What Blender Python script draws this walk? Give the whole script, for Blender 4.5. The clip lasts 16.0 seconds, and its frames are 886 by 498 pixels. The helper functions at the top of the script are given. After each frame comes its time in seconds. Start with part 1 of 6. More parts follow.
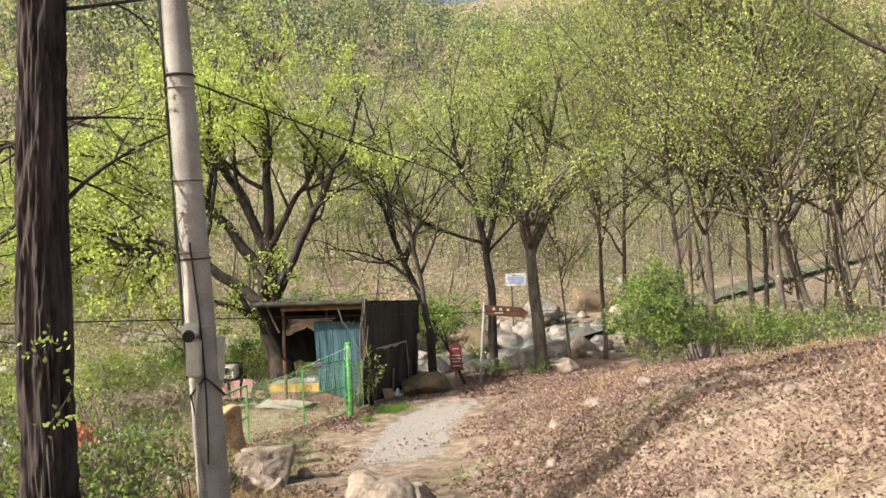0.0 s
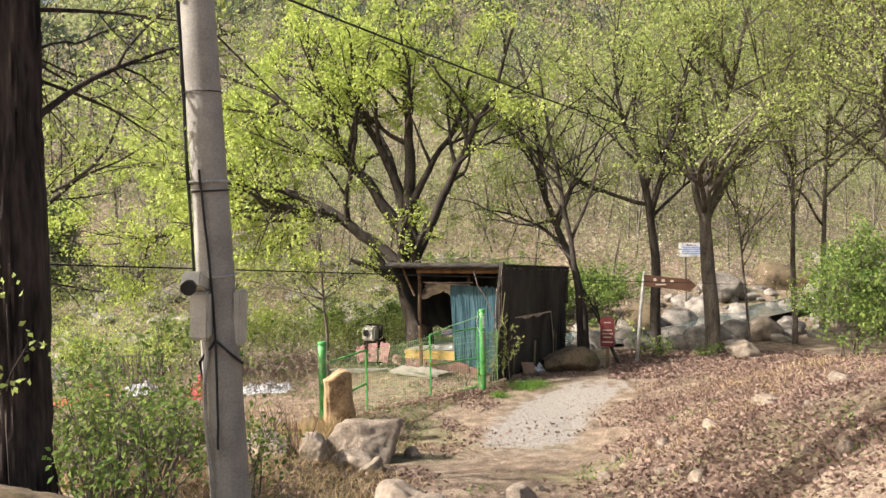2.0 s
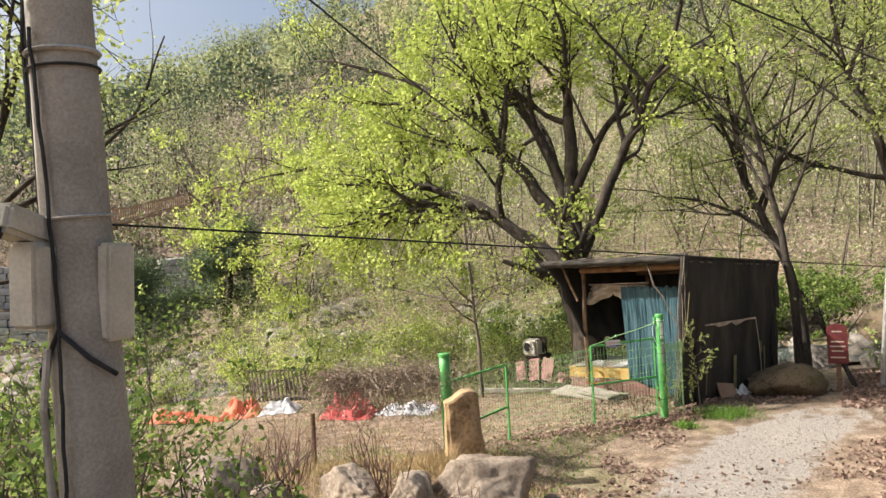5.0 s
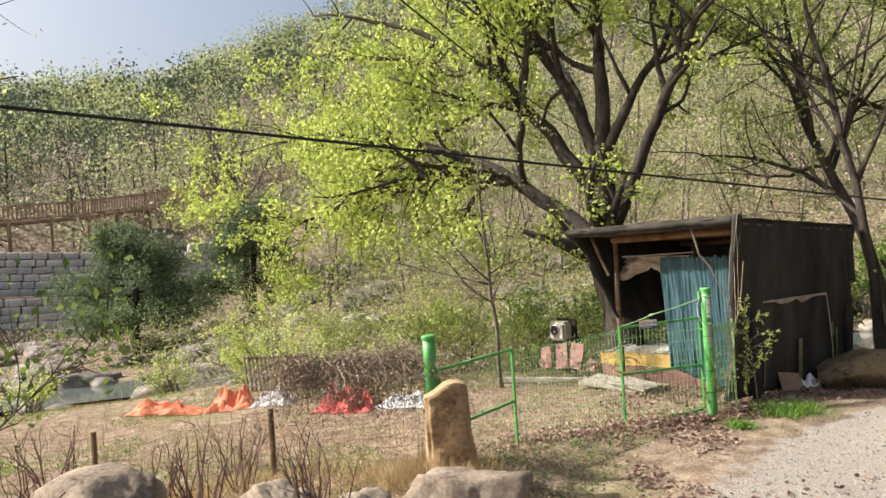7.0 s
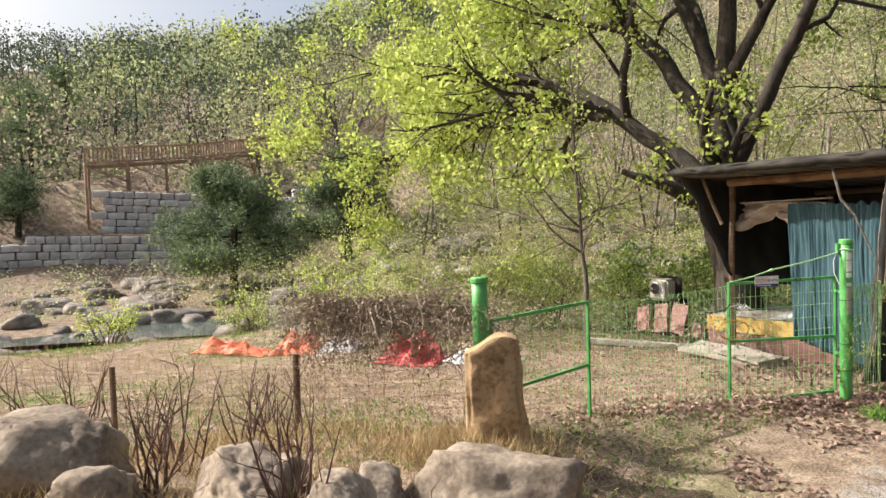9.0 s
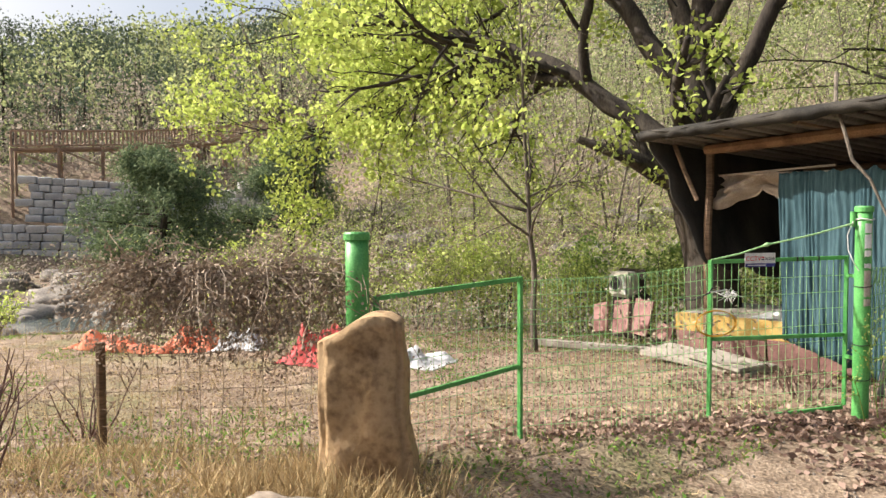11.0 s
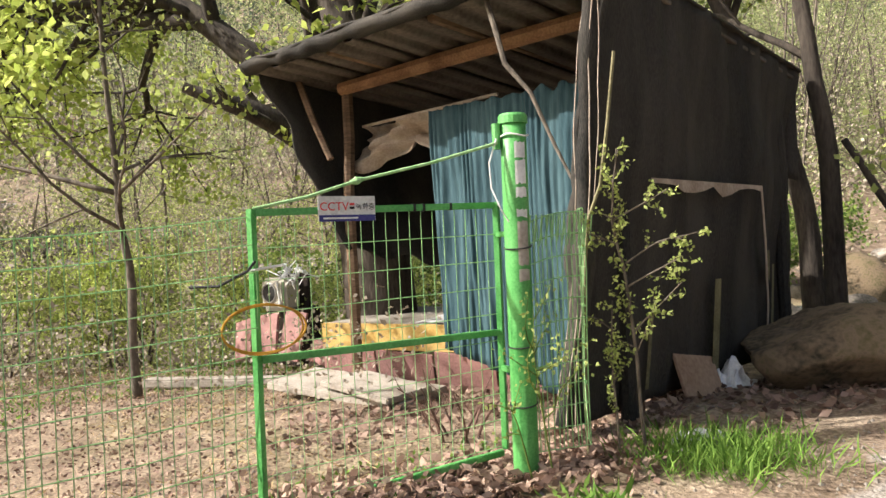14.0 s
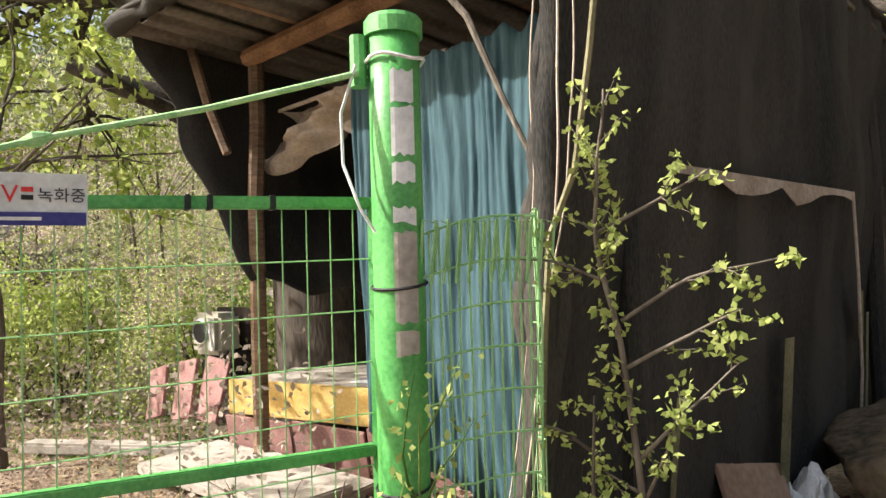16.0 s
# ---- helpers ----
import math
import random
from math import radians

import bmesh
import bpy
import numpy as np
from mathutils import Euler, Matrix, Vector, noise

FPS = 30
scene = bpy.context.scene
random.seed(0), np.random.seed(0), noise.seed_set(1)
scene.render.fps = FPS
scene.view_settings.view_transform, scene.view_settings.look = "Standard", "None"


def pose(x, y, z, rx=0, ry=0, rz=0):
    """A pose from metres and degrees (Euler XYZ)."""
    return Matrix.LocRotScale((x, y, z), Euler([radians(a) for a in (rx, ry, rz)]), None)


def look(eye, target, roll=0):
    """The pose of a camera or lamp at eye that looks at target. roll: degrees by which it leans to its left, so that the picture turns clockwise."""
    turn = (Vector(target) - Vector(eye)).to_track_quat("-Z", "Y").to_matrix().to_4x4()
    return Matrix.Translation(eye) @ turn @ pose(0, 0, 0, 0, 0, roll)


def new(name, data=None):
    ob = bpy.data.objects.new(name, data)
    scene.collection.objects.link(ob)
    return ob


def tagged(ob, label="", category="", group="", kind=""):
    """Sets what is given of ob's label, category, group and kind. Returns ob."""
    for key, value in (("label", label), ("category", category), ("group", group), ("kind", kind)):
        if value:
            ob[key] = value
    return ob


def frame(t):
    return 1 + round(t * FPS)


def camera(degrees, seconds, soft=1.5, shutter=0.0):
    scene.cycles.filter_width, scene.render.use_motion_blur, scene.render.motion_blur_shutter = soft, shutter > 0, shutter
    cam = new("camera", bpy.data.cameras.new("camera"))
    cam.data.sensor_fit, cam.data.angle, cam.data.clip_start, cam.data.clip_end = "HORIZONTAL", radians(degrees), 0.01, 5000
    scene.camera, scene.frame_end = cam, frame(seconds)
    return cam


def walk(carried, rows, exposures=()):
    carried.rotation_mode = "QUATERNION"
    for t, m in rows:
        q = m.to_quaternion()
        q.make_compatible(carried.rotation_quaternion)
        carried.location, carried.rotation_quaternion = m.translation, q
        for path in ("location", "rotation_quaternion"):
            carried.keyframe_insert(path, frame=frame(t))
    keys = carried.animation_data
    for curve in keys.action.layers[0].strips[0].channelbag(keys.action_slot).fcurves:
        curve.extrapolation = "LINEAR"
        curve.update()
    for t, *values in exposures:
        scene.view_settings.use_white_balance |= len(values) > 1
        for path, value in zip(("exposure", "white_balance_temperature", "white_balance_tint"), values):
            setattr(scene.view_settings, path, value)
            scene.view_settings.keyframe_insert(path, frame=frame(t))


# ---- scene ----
cam = camera(63.0, 16.0)
PATH = [
    (0, (0.695, 0.98, 1.172), (0.639, 2.979, 1.19), -2.6),
    (0.5, (0.938, 1.459, 1.107), (0.783, 3.453, 1.083), -1.4),
    (1, (1.14, 2.026, 1.028), (0.875, 4.008, 0.996), -0.6),
    (1.5, (1.254, 2.496, 0.968), (0.829, 4.45, 0.934), -0.3),
    (2, (1.32, 3.027, 0.906), (0.778, 4.952, 0.856), -1.3),
    (2.5, (1.303, 3.618, 0.781), (0.748, 5.539, 0.793), -3.7),
    (3, (1.271, 4.153, 0.736), (0.684, 6.064, 0.772), -4.3),
    (3.5, (1.212, 4.665, 0.647), (0.512, 6.538, 0.659), -4.9),
    (4, (1.258, 5.04, 0.561), (0.389, 6.838, 0.449), -3.6),
    (4.5, (1.256, 5.539, 0.491), (0.302, 7.296, 0.432), 0.1),
    (4.7, (1.211, 5.731, 0.427), (0.207, 7.46, 0.444), -2.4),
    (6.8, (0.661, 8.013, -0.007), (-0.462, 9.668, -0.017), -4.1),
    (7, (0.619, 8.248, -0.057), (-0.525, 9.889, -0.059), -3.8),
    (7.5, (0.504, 8.658, -0.178), (-0.678, 10.272, -0.174), -3.6),
    (8, (0.327, 9.082, -0.326), (-0.921, 10.645, -0.329), -3.5),
    (8.5, (0.214, 9.48, -0.39), (-1.125, 10.964, -0.458), -2.7),
    (8.7, (0.18, 9.626, -0.4), (-1.202, 11.069, -0.503), -1.9),
    (10.8, (-0.829, 11.667, -0.877), (-2.183, 13.136, -0.964), 0.1),
    (11, (-0.921, 11.871, -0.964), (-2.234, 13.377, -1.049), -0.2),
    (11.5, (-1.149, 12.463, -1.055), (-2.302, 14.095, -1.123), -2.4),
    (12, (-1.335, 13.024, -1.183), (-2.315, 14.768, -1.18), -4.7),
    (12.5, (-1.367, 13.566, -1.287), (-2.197, 15.385, -1.315), -4.2),
    (13, (-1.307, 14.124, -1.404), (-2.058, 15.977, -1.453), -3.5),
    (13.5, (-1.235, 14.704, -1.45), (-1.952, 16.571, -1.493), -2.8),
    (14, (-1.226, 15.304, -1.507), (-1.98, 17.156, -1.527), -2.4),
    (14.5, (-1.236, 15.83, -1.477), (-2.058, 17.653, -1.463), -2.2),
    (15, (-1.344, 16.312, -1.486), (-2.233, 18.102, -1.431), -1.9),
    (15.5, (-1.39, 16.793, -1.467), (-2.304, 18.57, -1.381), -1.4),
    (16, (-1.404, 17.259, -1.519), (-2.237, 19.076, -1.457), -1.6),
]
walk(cam, [(t, look(eye, target, roll)) for t, eye, target, roll in PATH], exposures=[(0, 0.68), (4.5, 0.66), (8.5, 0.62), (11.5, 0.71), (14, 0.79), (16, 0.95)])

# ---- light ----
SUN_DIR = Vector((-0.68, -0.40, 0.64)).normalized()
world = bpy.data.worlds.new("world")
scene.world = world
world.use_nodes = True
wn = world.node_tree
bg = wn.nodes["Background"]
sky = wn.nodes.new("ShaderNodeTexSky")
sky.sky_type = 'NISHITA'
sky.sun_disc = False
sky.sun_elevation = math.asin(SUN_DIR.z)
sky.sun_rotation = math.atan2(SUN_DIR.x, SUN_DIR.y)
sky.air_density, sky.dust_density, sky.ozone_density = 1.0, 7.0, 0.6
wn.links.new(sky.outputs[0], bg.inputs[0])
bg.inputs[1].default_value = 0.125
sun = new("sun", bpy.data.lights.new("sun", 'SUN'))
sun.data.energy, sun.data.angle, sun.data.color = 5.2, radians(0.6), (1.0, 0.945, 0.89)
sun.matrix_world = look(SUN_DIR * 100, (0, 0, 0))


# ---- materials ----
def shader(name):
    m = bpy.data.materials.new(name)
    m.use_nodes = True
    nt = m.node_tree
    return m, nt, nt.nodes["Principled BSDF"]


def ramp(nt, stops):
    r = nt.nodes.new("ShaderNodeValToRGB")
    while len(r.color_ramp.elements) < len(stops):
        r.color_ramp.elements.new(0.5)
    for e, (p, c) in zip(r.color_ramp.elements, stops):
        e.position, e.color = p, (*c, 1)
    return r


def surface(name, dark, light, scale=6.0, rough=0.8, bump=0.3, fine=60.0, metal=0.0, stretch=(1, 1, 1), spec=0.3, vary=0.0, third=None):
    """Two-scale mottled surface: broad stains between dark and light, fine grain in colour and relief."""
    m, nt, b = shader(name)
    tc = nt.nodes.new("ShaderNodeTexCoord")
    mp = nt.nodes.new("ShaderNodeMapping")
    mp.inputs["Scale"].default_value = stretch
    nt.links.new(tc.outputs["Object"], mp.inputs[0])
    n1, n2 = nt.nodes.new("ShaderNodeTexNoise"), nt.nodes.new("ShaderNodeTexNoise")
    n1.inputs["Scale"].default_value, n1.inputs["Detail"].default_value = scale, 6
    n2.inputs["Scale"].default_value, n2.inputs["Detail"].default_value = fine, 4
    for n in (n1, n2):
        nt.links.new(mp.outputs[0], n.inputs["Vector"])
    mix = nt.nodes.new("ShaderNodeMix")
    mix.inputs[0].default_value = 0.4
    nt.links.new(n1.outputs[0], mix.inputs[2])
    nt.links.new(n2.outputs[0], mix.inputs[3])
    stops = [(0.36, dark), (0.62, light)] if third is None else [(0.34, dark), (0.52, light), (0.66, third)]
    r = ramp(nt, stops)
    nt.links.new(mix.outputs[0], r.inputs[0])
    out = r.outputs[0]
    if vary:
        oi = nt.nodes.new("ShaderNodeObjectInfo")
        hsv = nt.nodes.new("ShaderNodeHueSaturation")
        mr = nt.nodes.new("ShaderNodeMapRange")
        mr.inputs[3].default_value, mr.inputs[4].default_value = 1 - vary, 1 + vary
        nt.links.new(oi.outputs["Random"], mr.inputs[0])
        nt.links.new(mr.outputs[0], hsv.inputs["Value"])
        nt.links.new(out, hsv.inputs["Color"])
        out = hsv.outputs[0]
    nt.links.new(out, b.inputs["Base Color"])
    b.inputs["Roughness"].default_value, b.inputs["Metallic"].default_value = rough, metal
    b.inputs["Specular IOR Level"].default_value = spec
    bp = nt.nodes.new("ShaderNodeBump")
    bp.inputs["Strength"].default_value, bp.inputs["Distance"].default_value = bump, 0.02
    nt.links.new(mix.outputs[0], bp.inputs["Height"])
    nt.links.new(bp.outputs[0], b.inputs["Normal"])
    return m


def foliage(name, dark, light, through_light=0.45, rough=0.7):
    """Leaf: colour differs from leaf to leaf, part of the light goes through."""
    m, nt, b = shader(name)
    geo = nt.nodes.new("ShaderNodeNewGeometry")
    r = ramp(nt, [(0.0, dark), (1.0, light)])
    nt.links.new(geo.outputs["Random Per Island"], r.inputs[0])
    nt.links.new(r.outputs[0], b.inputs["Base Color"])
    b.inputs["Roughness"].default_value = rough
    b.inputs["Specular IOR Level"].default_value = 0.12
    tr = nt.nodes.new("ShaderNodeBsdfTranslucent")
    nt.links.new(r.outputs[0], tr.inputs[0])
    mx = nt.nodes.new("ShaderNodeMixShader")
    mx.inputs[0].default_value = through_light
    nt.links.new(b.outputs[0], mx.inputs[1])
    nt.links.new(tr.outputs[0], mx.inputs[2])
    nt.links.new(mx.outputs[0], nt.nodes["Material Output"].inputs[0])
    return m


M_OAKLEAF = foliage("oak_leaf", (0.31, 0.40, 0.08), (0.60, 0.67, 0.19), 0.5)
M_LEAF = foliage("fresh_leaf", (0.25, 0.32, 0.085), (0.55, 0.61, 0.215), 0.5)
M_SHRUB = foliage("shrub_leaf", (0.08, 0.15, 0.035), (0.28, 0.36, 0.09), 0.4)
M_PINE = foliage("pine_needle", (0.08, 0.12, 0.065), (0.25, 0.31, 0.16), 0.25)
M_WOODS = foliage("far_leaf", (0.20, 0.245, 0.10), (0.46, 0.50, 0.24), 0.45)
M_BROWNWOODS = foliage("bare_twig_haze", (0.26, 0.215, 0.17), (0.50, 0.44, 0.35), 0.3)
M_DARKWOODS = foliage("far_pine", (0.065, 0.095, 0.065), (0.16, 0.20, 0.12), 0.15)
M_DRYLEAF = foliage("dry_leaf", (0.12, 0.073, 0.058), (0.37, 0.265, 0.21), 0.2, 0.7)
M_DRIFTLEAF = foliage("drifted_leaf", (0.18, 0.11, 0.082), (0.50, 0.37, 0.29), 0.25, 0.7)
M_STRAW = foliage("dry_grass", (0.26, 0.18, 0.09), (0.55, 0.43, 0.24), 0.25, 0.7)
M_GRASS = foliage("green_grass", (0.08, 0.17, 0.03), (0.24, 0.38, 0.08), 0.4)
M_TWIG = surface("reddish_twig", (0.075, 0.042, 0.036), (0.20, 0.12, 0.095), 9, 0.9, 0.3, 50)
M_VINE = foliage("dry_vine", (0.18, 0.135, 0.10), (0.42, 0.34, 0.26), 0.15, 0.8)
M_BARK = surface("bark", (0.020, 0.016, 0.013), (0.080, 0.066, 0.052), 7, 0.95, 1.0, 45, stretch=(1, 1, 0.25))
M_BARKGREY = surface("grey_bark", (0.055, 0.045, 0.036), (0.20, 0.17, 0.135), 6, 0.95, 0.7, 40, stretch=(1, 1, 0.3))
M_REDBARK = surface("dark_furrowed_bark", (0.011, 0.009, 0.008), (0.070, 0.053, 0.045), 10, 0.95, 1.0, 34, stretch=(1, 1, 0.16))
M_CONCRETE = surface("weathered_concrete", (0.24, 0.22, 0.19), (0.42, 0.39, 0.34), 3, 0.9, 0.3, 70)
M_ROCK = surface("field_rock", (0.13, 0.10, 0.075), (0.37, 0.305, 0.235), 3, 0.95, 0.8, 26, vary=0.15)
M_STONE = surface("standing_stone", (0.15, 0.09, 0.045), (0.42, 0.29, 0.16), 3.6, 0.95, 1.0, 22, third=(0.27, 0.17, 0.09))
M_RIVERROCK = surface("river_rock", (0.10, 0.088, 0.075), (0.32, 0.285, 0.243), 1.8, 0.9, 0.9, 14, vary=0.28)
M_DARKROCK = surface("mossy_boulder", (0.035, 0.032, 0.02), (0.17, 0.125, 0.08), 2.6, 0.95, 1.0, 22, third=(0.08, 0.075, 0.03))
M_WALLSTONE = surface("wall_stone", (0.33, 0.32, 0.31), (0.58, 0.57, 0.55), 1.2, 0.9, 0.4, 12, vary=0.18)
M_GREEN = surface("green_paint", (0.045, 0.24, 0.05), (0.13, 0.42, 0.12), 5, 0.45, 0.15, 80, spec=0.5)
M_GREENWIRE = surface("green_wire", (0.18, 0.40, 0.15), (0.34, 0.58, 0.25), 20, 0.5, 0.0, 90, spec=0.5)
M_NET = surface("black_shade_net", (0.012, 0.012, 0.011), (0.066, 0.059, 0.049), 2.6, 0.9, 0.8, 150, stretch=(1, 1, 0.22))
M_OLDWOOD = surface("old_wood", (0.075, 0.048, 0.03), (0.25, 0.165, 0.105), 4, 0.85, 0.6, 60, stretch=(0.2, 0.2, 1))
M_BEAM = surface("raw_wood", (0.13, 0.065, 0.033), (0.34, 0.20, 0.11), 4, 0.8, 0.5, 60)
M_TIN = surface("roof_sheet", (0.06, 0.048, 0.04), (0.17, 0.145, 0.12), 1.5, 0.6, 0.2, 30, metal=0.2)
M_CURTAIN = surface("blue_green_cloth", (0.014, 0.045, 0.058), (0.05, 0.102, 0.118), 5, 0.8, 0.5, 70, stretch=(1, 1, 0.12))
M_TAN = surface("tan_sheet", (0.28, 0.22, 0.17), (0.50, 0.42, 0.34), 5, 0.8, 0.4, 50)
M_YELLOW = surface("yellow_paint", (0.44, 0.28, 0.07), (0.64, 0.46, 0.17), 5, 0.7, 0.2, 60)
M_PINK = surface("pinkish_board", (0.19, 0.10, 0.09), (0.37, 0.205, 0.185), 4, 0.85, 0.3, 60)
M_SLAB = surface("slab", (0.24, 0.21, 0.175), (0.42, 0.385, 0.33), 4, 0.9, 0.4, 50)
M_WHITE = surface("white_plastic", (0.55, 0.55, 0.54), (0.82, 0.82, 0.80), 5, 0.5, 0.1, 60)
M_BLUEPRINT = surface("blue_print", (0.08, 0.13, 0.42), (0.2, 0.3, 0.6), 9, 0.6, 0.0, 60)
M_BLACK = surface("black_rubber", (0.012, 0.012, 0.012), (0.035, 0.035, 0.035), 8, 0.6, 0.1, 80)
M_RED = surface("red_tarp", (0.40, 0.05, 0.05), (0.66, 0.13, 0.12), 3, 0.6, 0.4, 30)
M_ORANGE = surface("orange_tarp", (0.55, 0.14, 0.07), (0.75, 0.27, 0.15), 3, 0.6, 0.4, 30)
M_SIGNBROWN = surface("brown_sign", (0.045, 0.02, 0.012), (0.09, 0.045, 0.026), 5, 0.6, 0.1, 60)
M_SIGNRED = surface("dark_red_sign", (0.07, 0.012, 0.012), (0.14, 0.03, 0.03), 5, 0.6, 0.1, 60)
M_STEEL = surface("grey_steel", (0.30, 0.29, 0.27), (0.50, 0.49, 0.46), 6, 0.5, 0.1, 60, metal=0.5)
M_RAIL = surface("deck_wood", (0.24, 0.15, 0.10), (0.42, 0.29, 0.20), 2, 0.85, 0.2, 30)
M_BEIGE = surface("beige_box", (0.42, 0.40, 0.33), (0.60, 0.57, 0.49), 6, 0.6, 0.1, 60)
M_REDTEXT = surface("red_print", (0.6, 0.03, 0.03), (0.75, 0.06, 0.05), 9, 0.6, 0.0, 60)
M_NAVY = surface("navy_print", (0.03, 0.03, 0.15), (0.06, 0.06, 0.24), 9, 0.6, 0.0, 60)
M_CABLEYEL = surface("yellow_hose", (0.45, 0.22, 0.02), (0.65, 0.36, 0.05), 9, 0.5, 0.0, 60)
M_TARPGREY = surface("grey_plastic_sheet", (0.30, 0.31, 0.32), (0.60, 0.60, 0.60), 4, 0.5, 0.3, 40)
M_STAKE = surface("olive_stake", (0.11, 0.10, 0.05), (0.24, 0.22, 0.12), 8, 0.8, 0.3, 60)
M_ROPE = surface("green_rope", (0.20, 0.42, 0.16), (0.42, 0.62, 0.32), 30, 0.8, 0.3, 160)


def water_material():
    m, nt, b = shader("stream_water")
    b.inputs["Base Color"].default_value = (0.10, 0.12, 0.11, 1)
    b.inputs["Roughness"].default_value = 0.08
    n = nt.nodes.new("ShaderNodeTexNoise")
    n.inputs["Scale"].default_value = 5
    bp = nt.nodes.new("ShaderNodeBump")
    bp.inputs["Strength"].default_value = 0.25
    nt.links.new(n.outputs[0], bp.inputs["Height"])
    nt.links.new(bp.outputs[0], b.inputs["Normal"])
    return m


M_WATER = water_material()


# ---- mesh helpers ----
class Soup:
    """Vertices and faces gathered for one mesh."""

    def __init__(self):
        self.v, self.f, self.n = [], [], 0

    def add(self, verts, faces):
        self.v.append(np.asarray(verts, float).reshape(-1, 3))
        self.f.extend([tuple(i + self.n for i in q) for q in faces])
        self.n += len(self.v[-1])
        return self

    def box(self, size, m=Matrix(), bevel=0.0):
        """A box centred on m's origin with small chamfers along its upright and level edges."""
        sx, sy, sz = (s / 2 for s in size)
        if not bevel:
            vs = [(x * sx, y * sy, z * sz) for z in (-1, 1) for x, y in ((-1, -1), (1, -1), (1, 1), (-1, 1))]
            fs = [(3, 2, 1, 0), (4, 5, 6, 7)] + [(i, (i + 1) % 4, 4 + (i + 1) % 4, 4 + i) for i in range(4)]
        else:
            bm = bmesh.new()
            bmesh.ops.create_cube(bm, size=1.0)
            bmesh.ops.scale(bm, vec=size, verts=bm.verts)
            bmesh.ops.bevel(bm, geom=list(bm.edges), offset=bevel, segments=2, affect='EDGES')
            bm.verts.index_update()
            vs = [tuple(v.co) for v in bm.verts]
            fs = [tuple(v.index for v in f.verts) for f in bm.faces]
            bm.free()
        return self.add([m @ Vector(v) for v in vs], fs)

    def tube(self, pts, radii, sides=6, cap=True):
        p = np.asarray(pts, float)
        n = len(p)
        r = np.broadcast_to(np.asarray(radii, float), (n,))
        t = np.gradient(p, axis=0)
        t /= np.linalg.norm(t, axis=1, keepdims=True) + 1e-9
        up = np.array([0.0, 0.0, 1.0]) if abs(t[:, 2]).mean() < 0.8 else np.array([1.0, 0.0, 0.0])
        u = np.cross(t, up)
        u /= np.linalg.norm(u, axis=1, keepdims=True) + 1e-9
        w = np.cross(u, t)
        a = np.linspace(0, 2 * np.pi, sides, endpoint=False)
        ring = p[:, None] + r[:, None, None] * (np.cos(a)[None, :, None] * u[:, None] + np.sin(a)[None, :, None] * w[:, None])
        fs = [(i * sides + j, i * sides + (j + 1) % sides, (i + 1) * sides + (j + 1) % sides, (i + 1) * sides + j) for i in range(n - 1) for j in range(sides)]
        if cap:
            fs += [tuple(range(sides - 1, -1, -1)), tuple(range((n - 1) * sides, n * sides))]
        return self.add(ring, fs)

    def grid(self, pts):
        """A sheet from a (rows, columns, 3) array."""
        p = np.asarray(pts, float)
        a, b = p.shape[:2]
        return self.add(p, [(i * b + j, i * b + j + 1, (i + 1) * b + j + 1, (i + 1) * b + j) for i in range(a - 1) for j in range(b - 1)])

    def mesh(self, name, material, smooth=False):
        me = bpy.data.meshes.new(name)
        me.from_pydata(np.concatenate(self.v).tolist() if self.v else [], [], self.f)
        me.materials.append(material)
        if smooth:
            me.polygons.foreach_set("use_smooth", [True] * len(me.polygons))
        me.update()
        return me


def part(name, soup, material, parent=None, label="", smooth=False, solid=0.0):
    ob = new(name, soup.mesh(name, material, smooth))
    if parent is not None:
        ob.parent = parent
        ob.matrix_parent_inverse = parent.matrix_basis.inverted()
    if solid:
        mod = ob.modifiers.new("thickness", 'SOLIDIFY')
        mod.thickness = solid
    return tagged(ob, label)


def thing(name, at, label, category, group="", kind=""):
    ob = new(name)
    ob.matrix_basis = Matrix.Translation(at)
    ob.empty_display_size = 0.2
    return tagged(ob, label, category, group, kind)


def blades(name, base, tip, width, material, parent=None, smooth=False):
    """Many thin leaves or blades, each a four-cornered lozenge from base to tip (arrays of places), as one mesh."""
    base, tip = np.asarray(base, float), np.asarray(tip, float)
    n = len(base)
    d = tip - base
    side = np.cross(d, np.random.default_rng(n).normal(size=(n, 3)))
    side /= np.linalg.norm(side, axis=1, keepdims=True) + 1e-9
    w = np.broadcast_to(np.asarray(width, float), (n,))[:, None]
    lift = np.cross(side, d) * 0.12
    mid = base + d * 0.5 + lift
    v = np.stack([base, mid + side * w, tip, mid - side * w], 1).reshape(-1, 3)
    me = bpy.data.meshes.new(name)
    me.vertices.add(4 * n)
    me.vertices.foreach_set("co", v.ravel())
    me.loops.add(4 * n)
    me.loops.foreach_set("vertex_index", np.arange(4 * n))
    me.polygons.add(n)
    me.polygons.foreach_set("loop_start", np.arange(n) * 4)
    me.materials.append(material)
    me.update(calc_edges=True)
    ob = new(name, me)
    if parent is not None:
        ob.parent = parent
        ob.matrix_parent_inverse = parent.matrix_basis.inverted()
    return ob


def scatter_leaves(rng, centres, spread, size, per):
    """Base and tip arrays of leaves strewn round each centre."""
    c = np.repeat(np.asarray(centres, float), per, axis=0)
    b = c + rng.normal(size=c.shape) * spread
    d = rng.normal(size=c.shape) + (0, 0, -0.35)
    d /= np.linalg.norm(d, axis=1, keepdims=True)
    return b, b + d * (size * rng.uniform(0.6, 1.4, (len(c), 1)))


